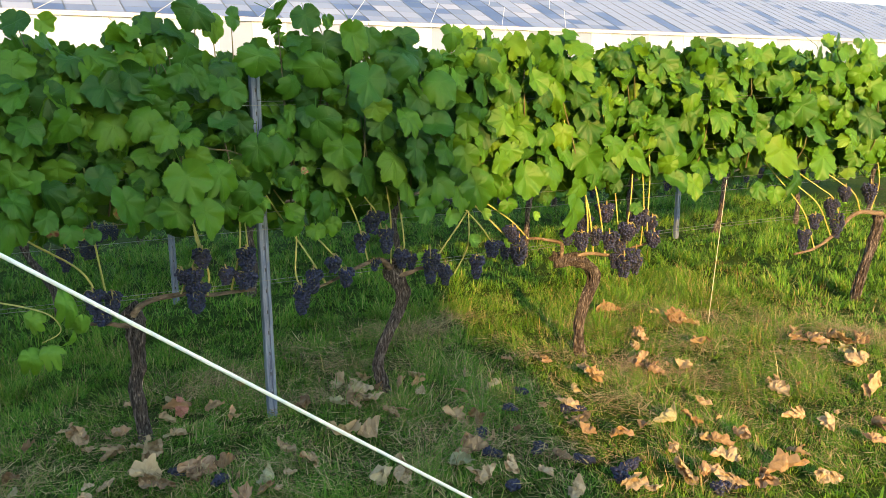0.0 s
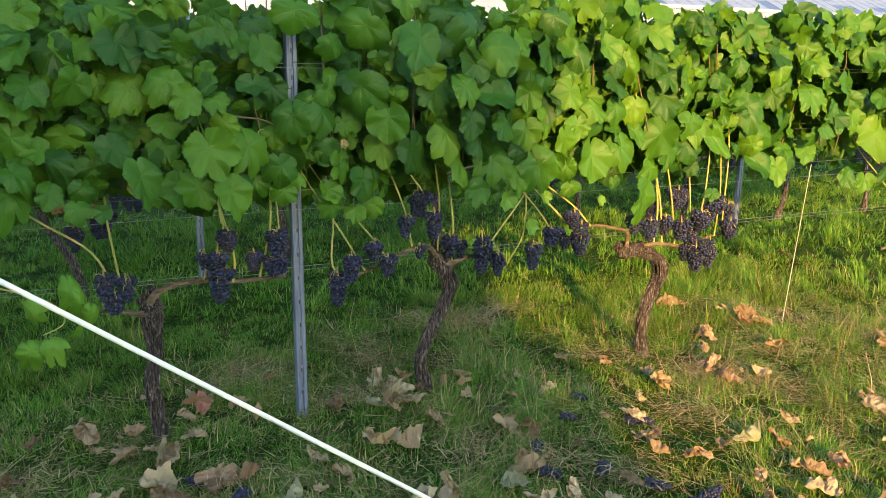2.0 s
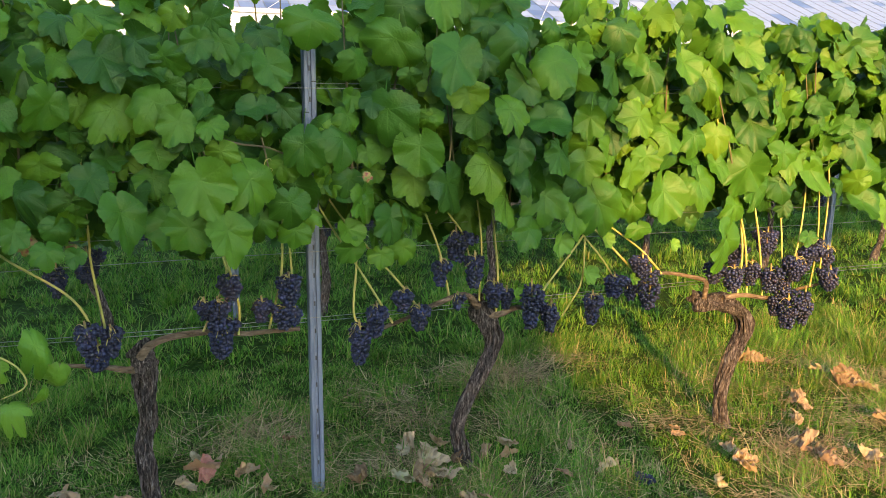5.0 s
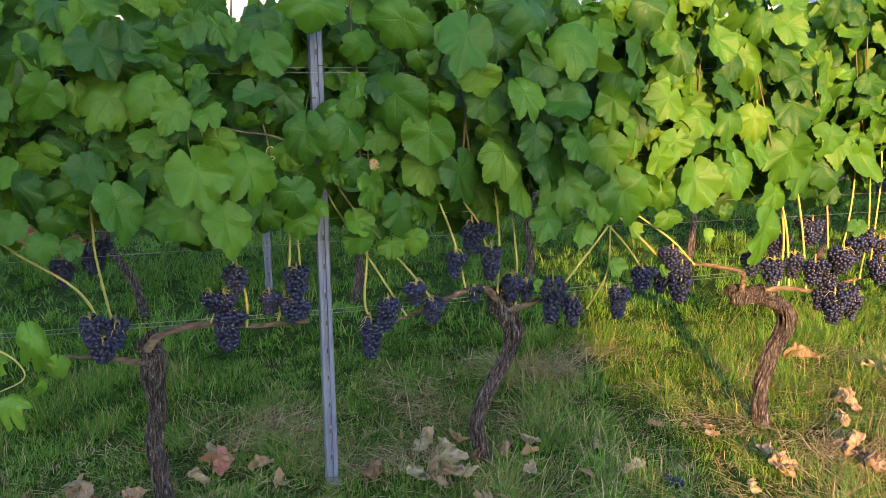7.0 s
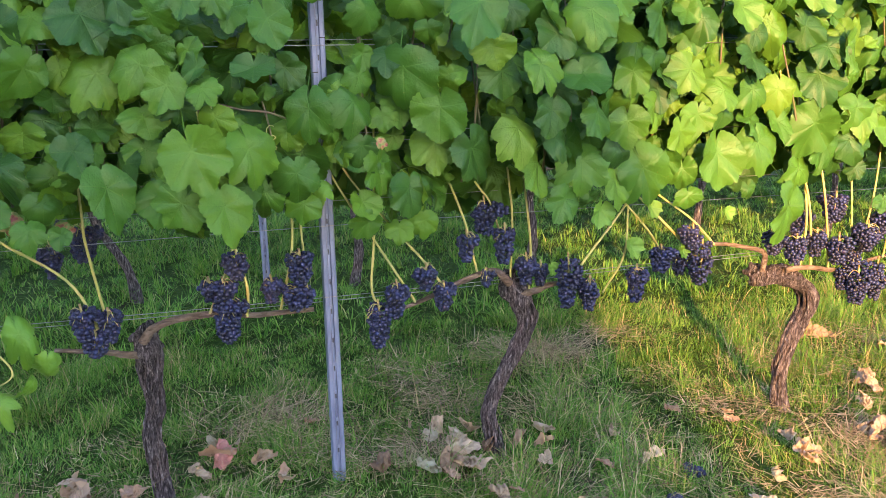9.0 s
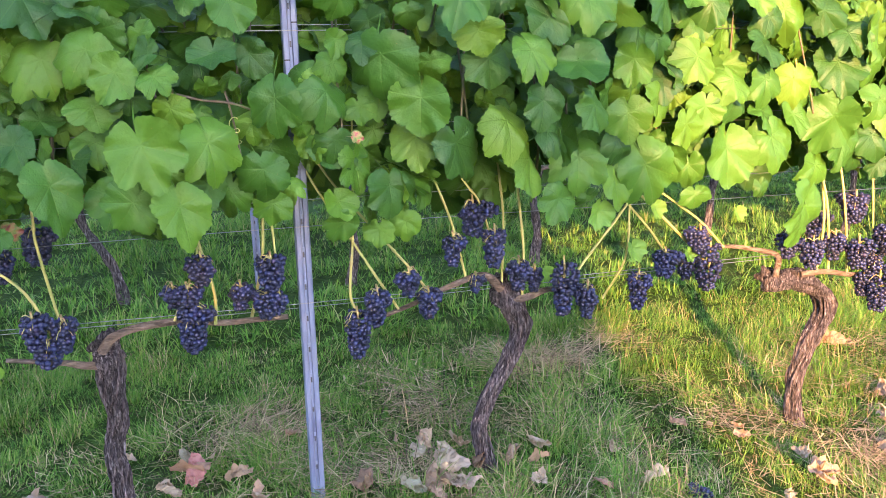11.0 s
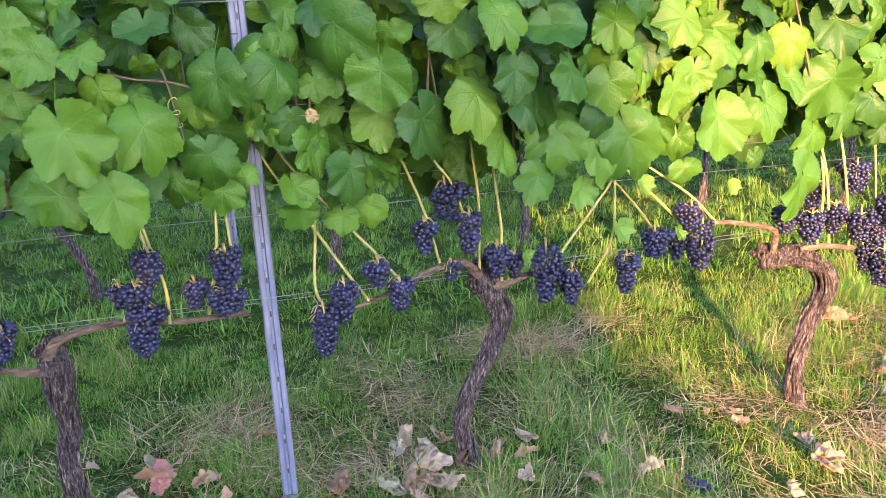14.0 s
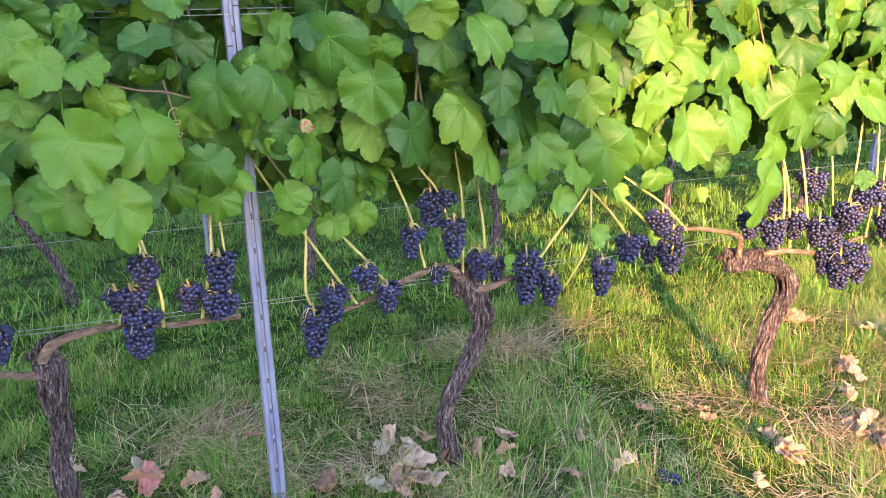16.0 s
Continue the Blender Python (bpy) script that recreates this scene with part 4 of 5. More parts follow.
B3 = [(1.106, -0.10, 0.667, 0.100, 0.092), (1.264, -0.10, 0.643, 0.122, 0.159), (1.223, -0.10, 0.734, 0.093, 0.089), (1.208, -0.06, 0.636, 0.074, 0.091), (1.598, -0.05, 0.675, 0.094, 0.098), (1.651, -0.10, 0.653, 0.101, 0.105), (1.780, -0.05, 0.658, 0.095, 0.100), (1.730, 0.00, 0.728, 0.096, 0.096), (1.833, -0.10, 0.640, 0.099, 0.112), (1.940, -0.10, 0.490, 0.114, 0.136), (1.909, -0.06, 0.515, 0.079, 0.093), (2.025, -0.10, 0.506, 0.101, 0.154), (1.957, -0.10, 0.676, 0.112, 0.112), (2.050, -0.05, 0.708, 0.102, 0.110), (1.864, -0.03, 0.778, 0.113, 0.109), (2.110, -0.05, 0.736, 0.089, 0.106), (2.145, -0.10, 0.618, 0.102, 0.102), (1.937, -0.06, 0.582, 0.097, 0.101), (2.190, -0.03, 0.695, 0.090, 0.090)]
T4 = [(4.08, 0.0), (4.11, 0.164), (4.19, 0.36), (4.25, 0.50), (4.26, 0.58)]
C4 = [([(4.23, 0.60), (3.94, 0.624), (3.75, 0.50), (3.587, 0.42), (3.40, 0.40)], [0.015, 0.011, 0.008]), ([(4.25, 0.57), (4.4, 0.63), (4.7, 0.62)], [0.014, 0.009])]
S4 = [[(3.567, 0.43), (3.42, 0.66), (3.268, 0.82)], [(3.713, 0.50), (3.54, 0.71), (3.367, 0.833)], [(3.812, 0.56), (3.68, 0.74), (3.548, 0.823)], [(4.0, 0.62), (3.88, 0.76), (3.729, 0.85)], [(4.1, 0.63), (4.12, 0.8), (4.1, 0.95)]]
B4 = [(3.44, -0.05, 0.48, 0.094, 0.144), (3.53, -0.05, 0.59, 0.094, 0.108), (3.75, -0.05, 0.55, 0.111, 0.184), (3.67, -0.05, 0.67, 0.102, 0.128), (3.80, -0.05, 0.75, 0.096, 0.11), (4.05, -0.05, 0.74, 0.113, 0.15)]


# leaves that face the alley: x, y, z, width, height and turn in degrees
FIRST_LEAVES = [(-0.239, -0.09, 1.766, 0.159, 0.097, 0), (-0.090, -0.05, 1.748, 0.096, 0.059, 60), (-0.774, -0.05, 1.709, 0.074, 0.062, 60), (-0.172, -0.07, 1.709, 0.081, 0.162, 0), (-0.858, -0.07, 1.701, 0.093, 0.117, 0), (-0.349, -0.08, 1.661, 0.092, 0.092, 0), (-0.491, -0.05, 1.660, 0.099, 0.099, 0), (-0.276, -0.07, 1.655, 0.102, 0.093, 0), (-0.399, -0.10, 1.603, 0.087, 0.074, 0), (-0.607, -0.10, 1.583, 0.120, 0.092, 10), (-0.700, -0.13, 1.568, 0.093, 0.098, 0), (-0.884, -0.17, 1.561, 0.142, 0.110, 0), (-0.170, -0.20, 1.543, 0.093, 0.078, 0), (-0.346, -0.31, 1.518, 0.076, 0.090, 0), (-0.284, -0.28, 1.515, 0.068, 0.092, 20), (-0.108, -0.16, 1.515, 0.082, 0.105, 15)]
FIRST_LEAVES_B = [(-0.817, -0.10, 1.511, 0.109, 0.067, 0), (-0.237, -0.24, 1.488, 0.088, 0.088, 0), (-0.436, -0.26, 1.472, 0.115, 0.101, 0), (-0.596, -0.20, 1.465, 0.146, 0.146, 0), (-0.154, -0.24, 1.456, 0.099, 0.118, 15), (-0.348, -0.20, 1.444, 0.123, 0.093, 0), (-0.785, -0.19, 1.436, 0.118, 0.132, 0), (-0.549, -0.10, 1.415, 0.098, 0.082, 0), (-0.350, -0.26, 1.389, 0.075, 0.063, 10), (-0.467, -0.26, 1.349, 0.104, 0.128, -25), (-0.335, -0.29, 1.344, 0.075, 0.063, -60), (-0.112, -0.18, 1.335, 0.082, 0.105, 25), (-0.196, -0.28, 1.342, 0.098, 0.083, 0), (-0.665, -0.15, 1.340, 0.070, 0.086, 10), (-0.810, -0.16, 1.330, 0.114, 0.084, 0), (-0.575, -0.19, 1.326, 0.114, 0.152, -15)]
FIRST_LEAVES_C = [(-0.407, -0.30, 1.302, 0.092, 0.101, 0), (-0.326, -0.31, 1.295, 0.078, 0.069, 30), (-0.694, -0.14, 1.272, 0.096, 0.052, 0), (-0.384, -0.28, 1.248, 0.079, 0.055, 0), (-0.064, -0.26, 1.229, 0.108, 0.146, 5), (-0.472, -0.24, 1.226, 0.116, 0.076, 0), (-0.299, -0.28, 1.220, 0.080, 0.083, 15), (-0.726, -0.12, 1.214, 0.097, 0.085, 0), (-0.777, -0.13, 1.181, 0.127, 0.081, 0), (-0.118, -0.19, 1.172, 0.088, 0.079, 0), (-0.644, -0.25, 1.145, 0.087, 0.123, 0), (-0.361, -0.38, 1.143, 0.147, 0.158, 0), (-0.483, -0.19, 1.138, 0.098, 0.085, 0), (-0.222, -0.30, 1.134, 0.127, 0.152, 5), (-0.818, -0.22, 1.116, 0.114, 0.093, 0), (-0.078, -0.16, 1.101, 0.161, 0.121, 0)]
FIRST_LEAVES_D = [(-0.710, -0.17, 1.074, 0.112, 0.093, 0), (-0.566, -0.32, 1.056, 0.116, 0.154, 0), (-0.101, -0.21, 1.054, 0.118, 0.115, 10), (-0.732, -0.23, 1.023, 0.094, 0.067, 0), (-0.831, -0.29, 1.020, 0.076, 0.079, 0), (-0.395, -0.34, 1.016, 0.117, 0.099, -20), (-0.034, -0.15, 1.007, 0.072, 0.061, 0), (-0.294, -0.36, 1.002, 0.118, 0.139, 10), (-0.182, -0.17, 1.001, 0.093, 0.097, 0), (-0.759, -0.30, 0.967, 0.077, 0.071, 0), (-0.082, -0.17, 0.962, 0.088, 0.084, -20), (-0.686, -0.30, 0.953, 0.057, 0.051, 0)]
POST_LEAVES = [(0.092, -0.04, 1.770, 0.140, 0.079, 70), (0.209, -0.07, 1.756, 0.109, 0.123, 0), (0.307, -0.07, 1.748, 0.048, 0.062, 0), (0.397, -0.13, 1.680, 0.124, 0.148, 0), (0.288, -0.08, 1.648, 0.149, 0.125, 20), (-0.013, -0.15, 1.590, 0.180, 0.103, 0), (0.174, -0.05, 1.578, 0.145, 0.093, 0), (0.249, -0.14, 1.541, 0.174, 0.131, -30), (0.359, -0.23, 1.509, 0.072, 0.135, 0), (0.395, -0.30, 1.488, 0.138, 0.186, 5), (0.119, -0.15, 1.478, 0.089, 0.096, -15), (0.295, -0.14, 1.438, 0.075, 0.061, 0), (0.198, -0.09, 1.414, 0.100, 0.090, 0), (0.445, -0.26, 1.384, 0.119, 0.086, 20), (0.104, -0.15, 1.370, 0.063, 0.067, 0), (0.066, 0.03, 1.367, 0.106, 0.086, 0)]
POST_LEAVES_B = [(0.207, -0.20, 1.324, 0.166, 0.160, 0), (0.336, -0.20, 1.312, 0.088, 0.064, 0), (0.066, -0.18, 1.236, 0.120, 0.130, 10), (0.308, -0.21, 1.215, 0.146, 0.142, -10), (0.158, -0.12, 1.198, 0.080, 0.069, 0), (0.005, -0.18, 1.157, 0.043, 0.097, 10), (0.090, -0.17, 1.116, 0.092, 0.088, 0), (0.307, -0.14, 1.110, 0.130, 0.137, 0), (0.402, -0.21, 1.089, 0.128, 0.205, 5), (0.140, -0.14, 1.058, 0.115, 0.129, 10), (0.229, -0.16, 0.984, 0.144, 0.116, 10), (0.354, -0.02, 0.953, 0.079, 0.098, 0), (0.088, -0.15, 0.952, 0.087, 0.090, -10), (0.182, -0.12, 0.923, 0.068, 0.075, 25), (0.100, -0.16, 0.896, 0.080, 0.091, -10), (0.276, -0.13, 0.880, 0.076, 0.083, 0)]
POST_LEAVES_C = [(0.200, -0.13, 0.864, 0.079, 0.071, 0)]
SECOND_LEAVES = [(0.918, -0.05, 1.704, 0.110, 0.104, 0), (0.653, -0.09, 1.688, 0.130, 0.095, 0), (0.488, -0.10, 1.679, 0.088, 0.103, 0), (0.797, -0.13, 1.603, 0.078, 0.075, 0), (0.553, -0.16, 1.600, 0.099, 0.075, 0), (0.961, -0.10, 1.573, 0.110, 0.103, 20), (0.626, -0.23, 1.552, 0.145, 0.131, 20), (0.868, -0.18, 1.516, 0.064, 0.110, 30), (0.518, -0.22, 1.487, 0.087, 0.084, 0), (0.622, -0.24, 1.475, 0.078, 0.088, 0), (0.735, -0.27, 1.475, 0.129, 0.156, 10), (1.028, -0.14, 1.463, 0.106, 0.151, 5), (0.633, -0.27, 1.416, 0.135, 0.081, -50), (1.017, -0.13, 1.358, 0.085, 0.078, 0), (0.574, -0.30, 1.332, 0.100, 0.130, 0), (0.482, -0.23, 1.314, 0.129, 0.105, -10)]
SECOND_LEAVES_B = [(0.716, -0.27, 1.304, 0.144, 0.123, 35), (0.930, -0.17, 1.302, 0.095, 0.113, 0), (1.049, -0.12, 1.247, 0.106, 0.106, 0), (0.619, -0.28, 1.206, 0.106, 0.109, -20), (1.038, -0.13, 1.192, 0.121, 0.117, 0), (0.767, -0.26, 1.191, 0.119, 0.112, 20), (0.885, -0.23, 1.159, 0.118, 0.115, 15), (0.530, -0.23, 1.147, 0.118, 0.152, 0), (0.636, -0.26, 1.125, 0.125, 0.080, 80), (0.873, -0.20, 1.084, 0.117, 0.099, 10), (0.610, -0.19, 1.038, 0.143, 0.154, -5), (0.761, -0.19, 1.037, 0.145, 0.149, -10), (0.970, -0.19, 0.998, 0.149, 0.194, 15), (0.882, -0.18, 0.974, 0.104, 0.138, 5), (0.790, -0.19, 0.931, 0.063, 0.063, 0), (0.703, -0.20, 0.929, 0.109, 0.109, -10)]
SECOND_LEAVES_C = [(0.838, -0.17, 0.880, 0.071, 0.082, -15)]
THIRD_LEAVES = [(1.266, -0.02, 1.689, 0.099, 0.082, 0), (1.588, -0.02, 1.669, 0.103, 0.080, 0), (1.658, -0.04, 1.633, 0.126, 0.097, 0), (1.315, -0.06, 1.627, 0.119, 0.119, 0), (1.113, -0.07, 1.625, 0.128, 0.139, 10), (1.482, -0.07, 1.589, 0.117, 0.173, 15), (2.185, -0.05, 1.581, 0.170, 0.158, 0), (1.138, -0.06, 1.578, 0.136, 0.174, -15), (1.510, -0.10, 1.553, 0.085, 0.140, 0), (1.959, -0.07, 1.550, 0.135, 0.126, -15), (1.476, -0.04, 1.499, 0.079, 0.119, 15), (1.327, -0.12, 1.490, 0.106, 0.129, 10), (1.141, -0.11, 1.485, 0.086, 0.098, 0), (1.714, -0.08, 1.480, 0.104, 0.076, -20), (1.200, -0.11, 1.453, 0.094, 0.125, 0), (1.583, -0.11, 1.427, 0.106, 0.153, 15)]
THIRD_LEAVES_B = [(1.808, -0.10, 1.421, 0.101, 0.113, 0), (1.405, -0.10, 1.412, 0.081, 0.120, -10), (1.803, -0.08, 1.372, 0.065, 0.086, 0), (1.590, -0.02, 1.352, 0.102, 0.102, 0), (1.987, -0.10, 1.351, 0.095, 0.086, 0), (1.294, -0.03, 1.345, 0.089, 0.089, 0), (1.382, -0.12, 1.337, 0.158, 0.112, -10), (1.921, -0.02, 1.309, 0.105, 0.084, 0), (1.150, -0.13, 1.302, 0.125, 0.117, 0), (2.002, -0.09, 1.280, 0.087, 0.079, 0), (1.666, -0.10, 1.275, 0.141, 0.153, 0), (1.810, -0.09, 1.268, 0.107, 0.127, 25), (1.277, -0.13, 1.234, 0.115, 0.108, 0), (1.411, -0.10, 1.230, 0.110, 0.114, 0), (1.513, -0.10, 1.228, 0.104, 0.124, 0), (2.210, -0.07, 1.220, 0.142, 0.192, 0)]
THIRD_LEAVES_C = [(2.057, -0.07, 1.215, 0.089, 0.093, -10), (1.298, -0.11, 1.188, 0.140, 0.097, -10), (1.197, -0.12, 1.159, 0.112, 0.108, 0), (1.844, -0.10, 1.156, 0.128, 0.124, -10), (1.530, -0.09, 1.121, 0.093, 0.109, 0), (1.119, -0.15, 1.112, 0.118, 0.118, 10), (1.656, -0.12, 1.106, 0.146, 0.190, 0), (2.003, -0.08, 1.077, 0.110, 0.165, 10), (2.276, -0.07, 1.073, 0.181, 0.163, 0), (1.436, -0.12, 1.054, 0.123, 0.187, 0), (1.838, -0.09, 1.045, 0.130, 0.109, 20), (1.266, -0.14, 1.028, 0.152, 0.180, -5), (1.738, -0.09, 1.028, 0.116, 0.153, -20), (1.078, -0.14, 1.020, 0.081, 0.127, 5), (1.148, -0.13, 0.987, 0.089, 0.105, 0), (1.642, -0.08, 0.952, 0.128, 0.120, 0)]
THIRD_LEAVES_D = [(1.890, -0.08, 0.947, 0.059, 0.089, -10), (2.308, -0.07, 0.945, 0.145, 0.133, 0), (1.436, -0.09, 0.905, 0.053, 0.061, 0), (1.190, -0.11, 0.897, 0.095, 0.063, 0), (1.580, -0.13, 0.826, 0.176, 0.197, -10), (2.029, -0.08, 0.815, 0.078, 0.061, 0)]
FOURTH_LEAVES = [(2.528, -0.03, 1.676, 0.132, 0.101, 0), (3.934, -0.02, 1.675, 0.151, 0.151, 0), (2.715, -0.02, 1.658, 0.135, 0.103, 0), (3.456, -0.03, 1.635, 0.180, 0.145, 0), (2.976, -0.02, 1.629, 0.139, 0.119, 0), (2.375, -0.03, 1.604, 0.130, 0.130, 0), (4.033, -0.03, 1.542, 0.146, 0.146, 0), (3.609, -0.04, 1.541, 0.147, 0.133, 0), (2.779, -0.05, 1.507, 0.143, 0.130, 0), (3.183, -0.06, 1.490, 0.175, 0.155, 0), (3.012, -0.05, 1.490, 0.153, 0.133, 0), (2.428, -0.05, 1.476, 0.144, 0.113, 0), (2.643, -0.08, 1.444, 0.127, 0.127, 0), (3.935, -0.06, 1.436, 0.166, 0.231, 0), (3.707, -0.06, 1.420, 0.128, 0.113, 0), (3.293, -0.07, 1.323, 0.191, 0.178, 0)]
FOURTH_LEAVES_B = [(2.877, -0.07, 1.314, 0.184, 0.204, 0), (3.525, -0.06, 1.301, 0.175, 0.161, 0), (2.627, -0.07, 1.271, 0.135, 0.199, 0), (3.683, -0.06, 1.256, 0.114, 0.114, 0), (3.935, -0.06, 1.239, 0.153, 0.197, 0), (3.434, -0.05, 1.199, 0.217, 0.189, 10), (3.002, -0.03, 1.144, 0.142, 0.128, 0), (2.468, -0.07, 1.127, 0.185, 0.185, 0), (3.985, -0.04, 1.073, 0.170, 0.192, 0), (3.154, -0.06, 1.055, 0.212, 0.233, 0), (3.550, -0.05, 1.002, 0.200, 0.192, 0), (2.667, -0.04, 0.993, 0.118, 0.118, 0), (2.524, -0.06, 0.953, 0.104, 0.104, 0), (2.446, -0.07, 0.911, 0.116, 0.148, 0), (3.327, -0.05, 0.872, 0.161, 0.204, 0), (3.009, -0.03, 0.837, 0.089, 0.151, 0)]
FOURTH_LEAVES_C = [(3.164, -0.03, 0.809, 0.105, 0.105, 0)]

OLD = "gnarled old grape vine heavy with blue grapes, tied to wires"
vine((-1.68, 0, 0), "leafy grape vine with a low trailing shoot", [(-1.68, 0), (-1.70, 0.3), (-1.68, 0.58)], [0.034, 0.028, 0.034], [([(-1.68, 0.57), (-1.4, 0.62), (-1.1, 0.61)], [0.013, 0.008])], [], [], [], 90, (-1.75, -0.85), 11, 420)
vine((-0.555, 0, 0), OLD, T1, [0.032, 0.023, 0.021, 0.022, 0.024, 0.035, 0.035], C1, S1, B1, FIRST_LEAVES + FIRST_LEAVES_B + FIRST_LEAVES_C + FIRST_LEAVES_D, 155, (-1.0, 0.05), 12, 330)
vine((0.581, 0, 0), "gnarled S-shaped grape vine with ripe blue bunches", T2, [0.034, 0.024, 0.021, 0.020, 0.023, 0.028, 0.037, 0.033], C2, S2, B2, POST_LEAVES + POST_LEAVES_B + POST_LEAVES_C + SECOND_LEAVES + SECOND_LEAVES_B + SECOND_LEAVES_C, 155, (-0.05, 1.1), 13, 330)
vine((1.755, 0, 0), "sunlit crooked grape vine with a knobbly bent head", T3, [0.032, 0.021, 0.021, 0.025, 0.029, 0.032, 0.035, 0.037, 0.030], C3, S3, B3, THIRD_LEAVES + THIRD_LEAVES_B + THIRD_LEAVES_C + THIRD_LEAVES_D, 165, (1.05, 2.35), 14, 420)
vine((4.08, 0, 0), "leaning grape vine beside a gap in the row", T4, [0.032, 0.025, 0.024, 0.030, 0.027], C4, S4, B4, FOURTH_LEAVES + FOURTH_LEAVES_B + FOURTH_LEAVES_C, 220, (2.3, 4.5), 15, 700)
vine((5.2, 0, 0), "leafy grape vine further along the row", [(5.2, 0), (5.17, 0.3), (5.2, 0.58)], [0.034, 0.028, 0.034], [([(5.2, 0.57), (5.5, 0.62), (5.8, 0.61)], [0.013, 0.008])], [], [], [], 60, (4.5, 5.8), 16, 500)

# second row: dark trunks under a leafy hedge
BACK = [(-2.0, 2.15), (-0.82, 2.2), (0.42, 2.2), (1.58, 2.22), (2.80, 2.25), (3.95, 2.26), (5.13, 2.3), (6.3, 2.3), (7.5, 2.3), (8.7, 2.3)]
for k, (bx, by) in enumerate(BACK):
    rng = np.random.default_rng(900 + k)
    lean = (-0.14, -0.20, 0.06, 0.03, 0.10, 0.05, 0.14, 0.0, 0.1, 0.0)[k]
    tr = [(bx, 0.0), (bx + 0.3 * lean + 0.02, 0.2), (bx + 0.7 * lean - 0.02, 0.42), (bx + lean, 0.62)]
    bun = [(bx + rng.uniform(-0.5, 0.5), by + rng.uniform(-0.14, -0.04), rng.uniform(0.52, 0.66), 0.08, 0.11) for _ in range(5)]
    ca = [([(bx + lean, 0.60), (bx + lean + 0.25, 0.66), (bx + lean + 0.5, 0.64)], [0.013, 0.008])]
    vine((bx, by, 0), "dark-trunked grape vine of the second row", tr, [0.036, 0.024, 0.022, 0.032], ca, [], bun, [], 0, (bx - 0.62, bx + 0.62), 40 + k, 430, detail=False, group="vines of the second row")
for k, bx in enumerate((-2.5, -0.1, 2.3, 4.7, 7.1, 9.5, 11.9)):
    vine((bx, 4.5, 0), "leafy grape vine of the third row", [(bx, 0), (bx + 0.03, 0.3), (bx, 0.6)], [0.036, 0.026, 0.034], [], [], [], [], 0, (bx - 1.25, bx + 1.25), 60 + k, 520, detail=False, group="vines of the third row")


# a few reddened leaves on the vines
RED_MESH = mesh_of("red_leaf", *(lambda q: (q[0], q[1], [TURNING], q[2]))(leaf_shape(93)), smooth=True)
for x, y, z, w, owner in ((-0.57, -0.14, 1.00, 0.075, "grape_vine.001"), (-0.83, -0.16, 0.97, 0.06, "grape_vine.001"), (-0.72, -0.12, 0.93, 0.05, "grape_vine.001"), (0.135, -0.20, 1.135, 0.034, "grape_vine.002"), (-0.93, -0.1, 1.0, 0.05, "grape_vine.001")):
    o = part("red_leaf", RED_MESH, bpy.data.objects[owner], "partly reddened leaf")
    o.matrix_local = Matrix.Translation(-bpy.data.objects[owner].location) @ leaf_matrix((x, y, z), (w, w), (0.2, -1, 0.2), 0.3 + 7 * x)

# brown canes and a curled tendril showing between the leaves
first = bpy.data.objects["grape_vine.001"]
for path, r in (([(-0.289, -0.20, 1.254), (-0.234, -0.20, 1.239), (-0.164, -0.20, 1.229), (-0.104, -0.20, 1.205)], 0.0034), ([(-0.178, -0.20, 1.259), (-0.164, -0.20, 1.192), (-0.153, -0.20, 1.107), (-0.145, -0.20, 1.039)], 0.0028)):
    o = part("shoot", mesh_of("shoot", *tube(path, [r, r * 0.8], 24, 7, 0.05), [SHOOT_BROWN], smooth=True), first, "reddish brown shoot among the leaves")
    o.location = -first.location
curl = [(-0.164 + 0.006 * k / 16 + 0.011 * math.cos(0.9 * k), -0.215 + 0.002 * k / 16, 1.192 - 0.004 * k + 0.011 * math.sin(0.9 * k)) for k in range(16)]
part("tendril", mesh_of("tendril", *tube(curl, [0.0013, 0.0008], 70, 5), [SHOOT], smooth=True), first, "curled tan tendril").location = -first.location

# young leaves on the bare shoots
for x, z, w, owner in ((0.999, 0.74, 0.072, "grape_vine.003"), (1.192, 0.71, 0.05, "grape_vine.003"), (1.067, 0.865, 0.06, "grape_vine.003"), (0.712, 0.69, 0.045, "grape_vine.002"), (1.36, 0.83, 0.05, "grape_vine.003")):
    o = part("young_leaf", YOUNG_MESHES[0], bpy.data.objects[owner], "small bright young leaf")
    o.matrix_local = Matrix.Translation(-bpy.data.objects[owner].location) @ leaf_matrix((x, -0.09, z), (w, w), (0.3, -1, 0.3), 0.3)

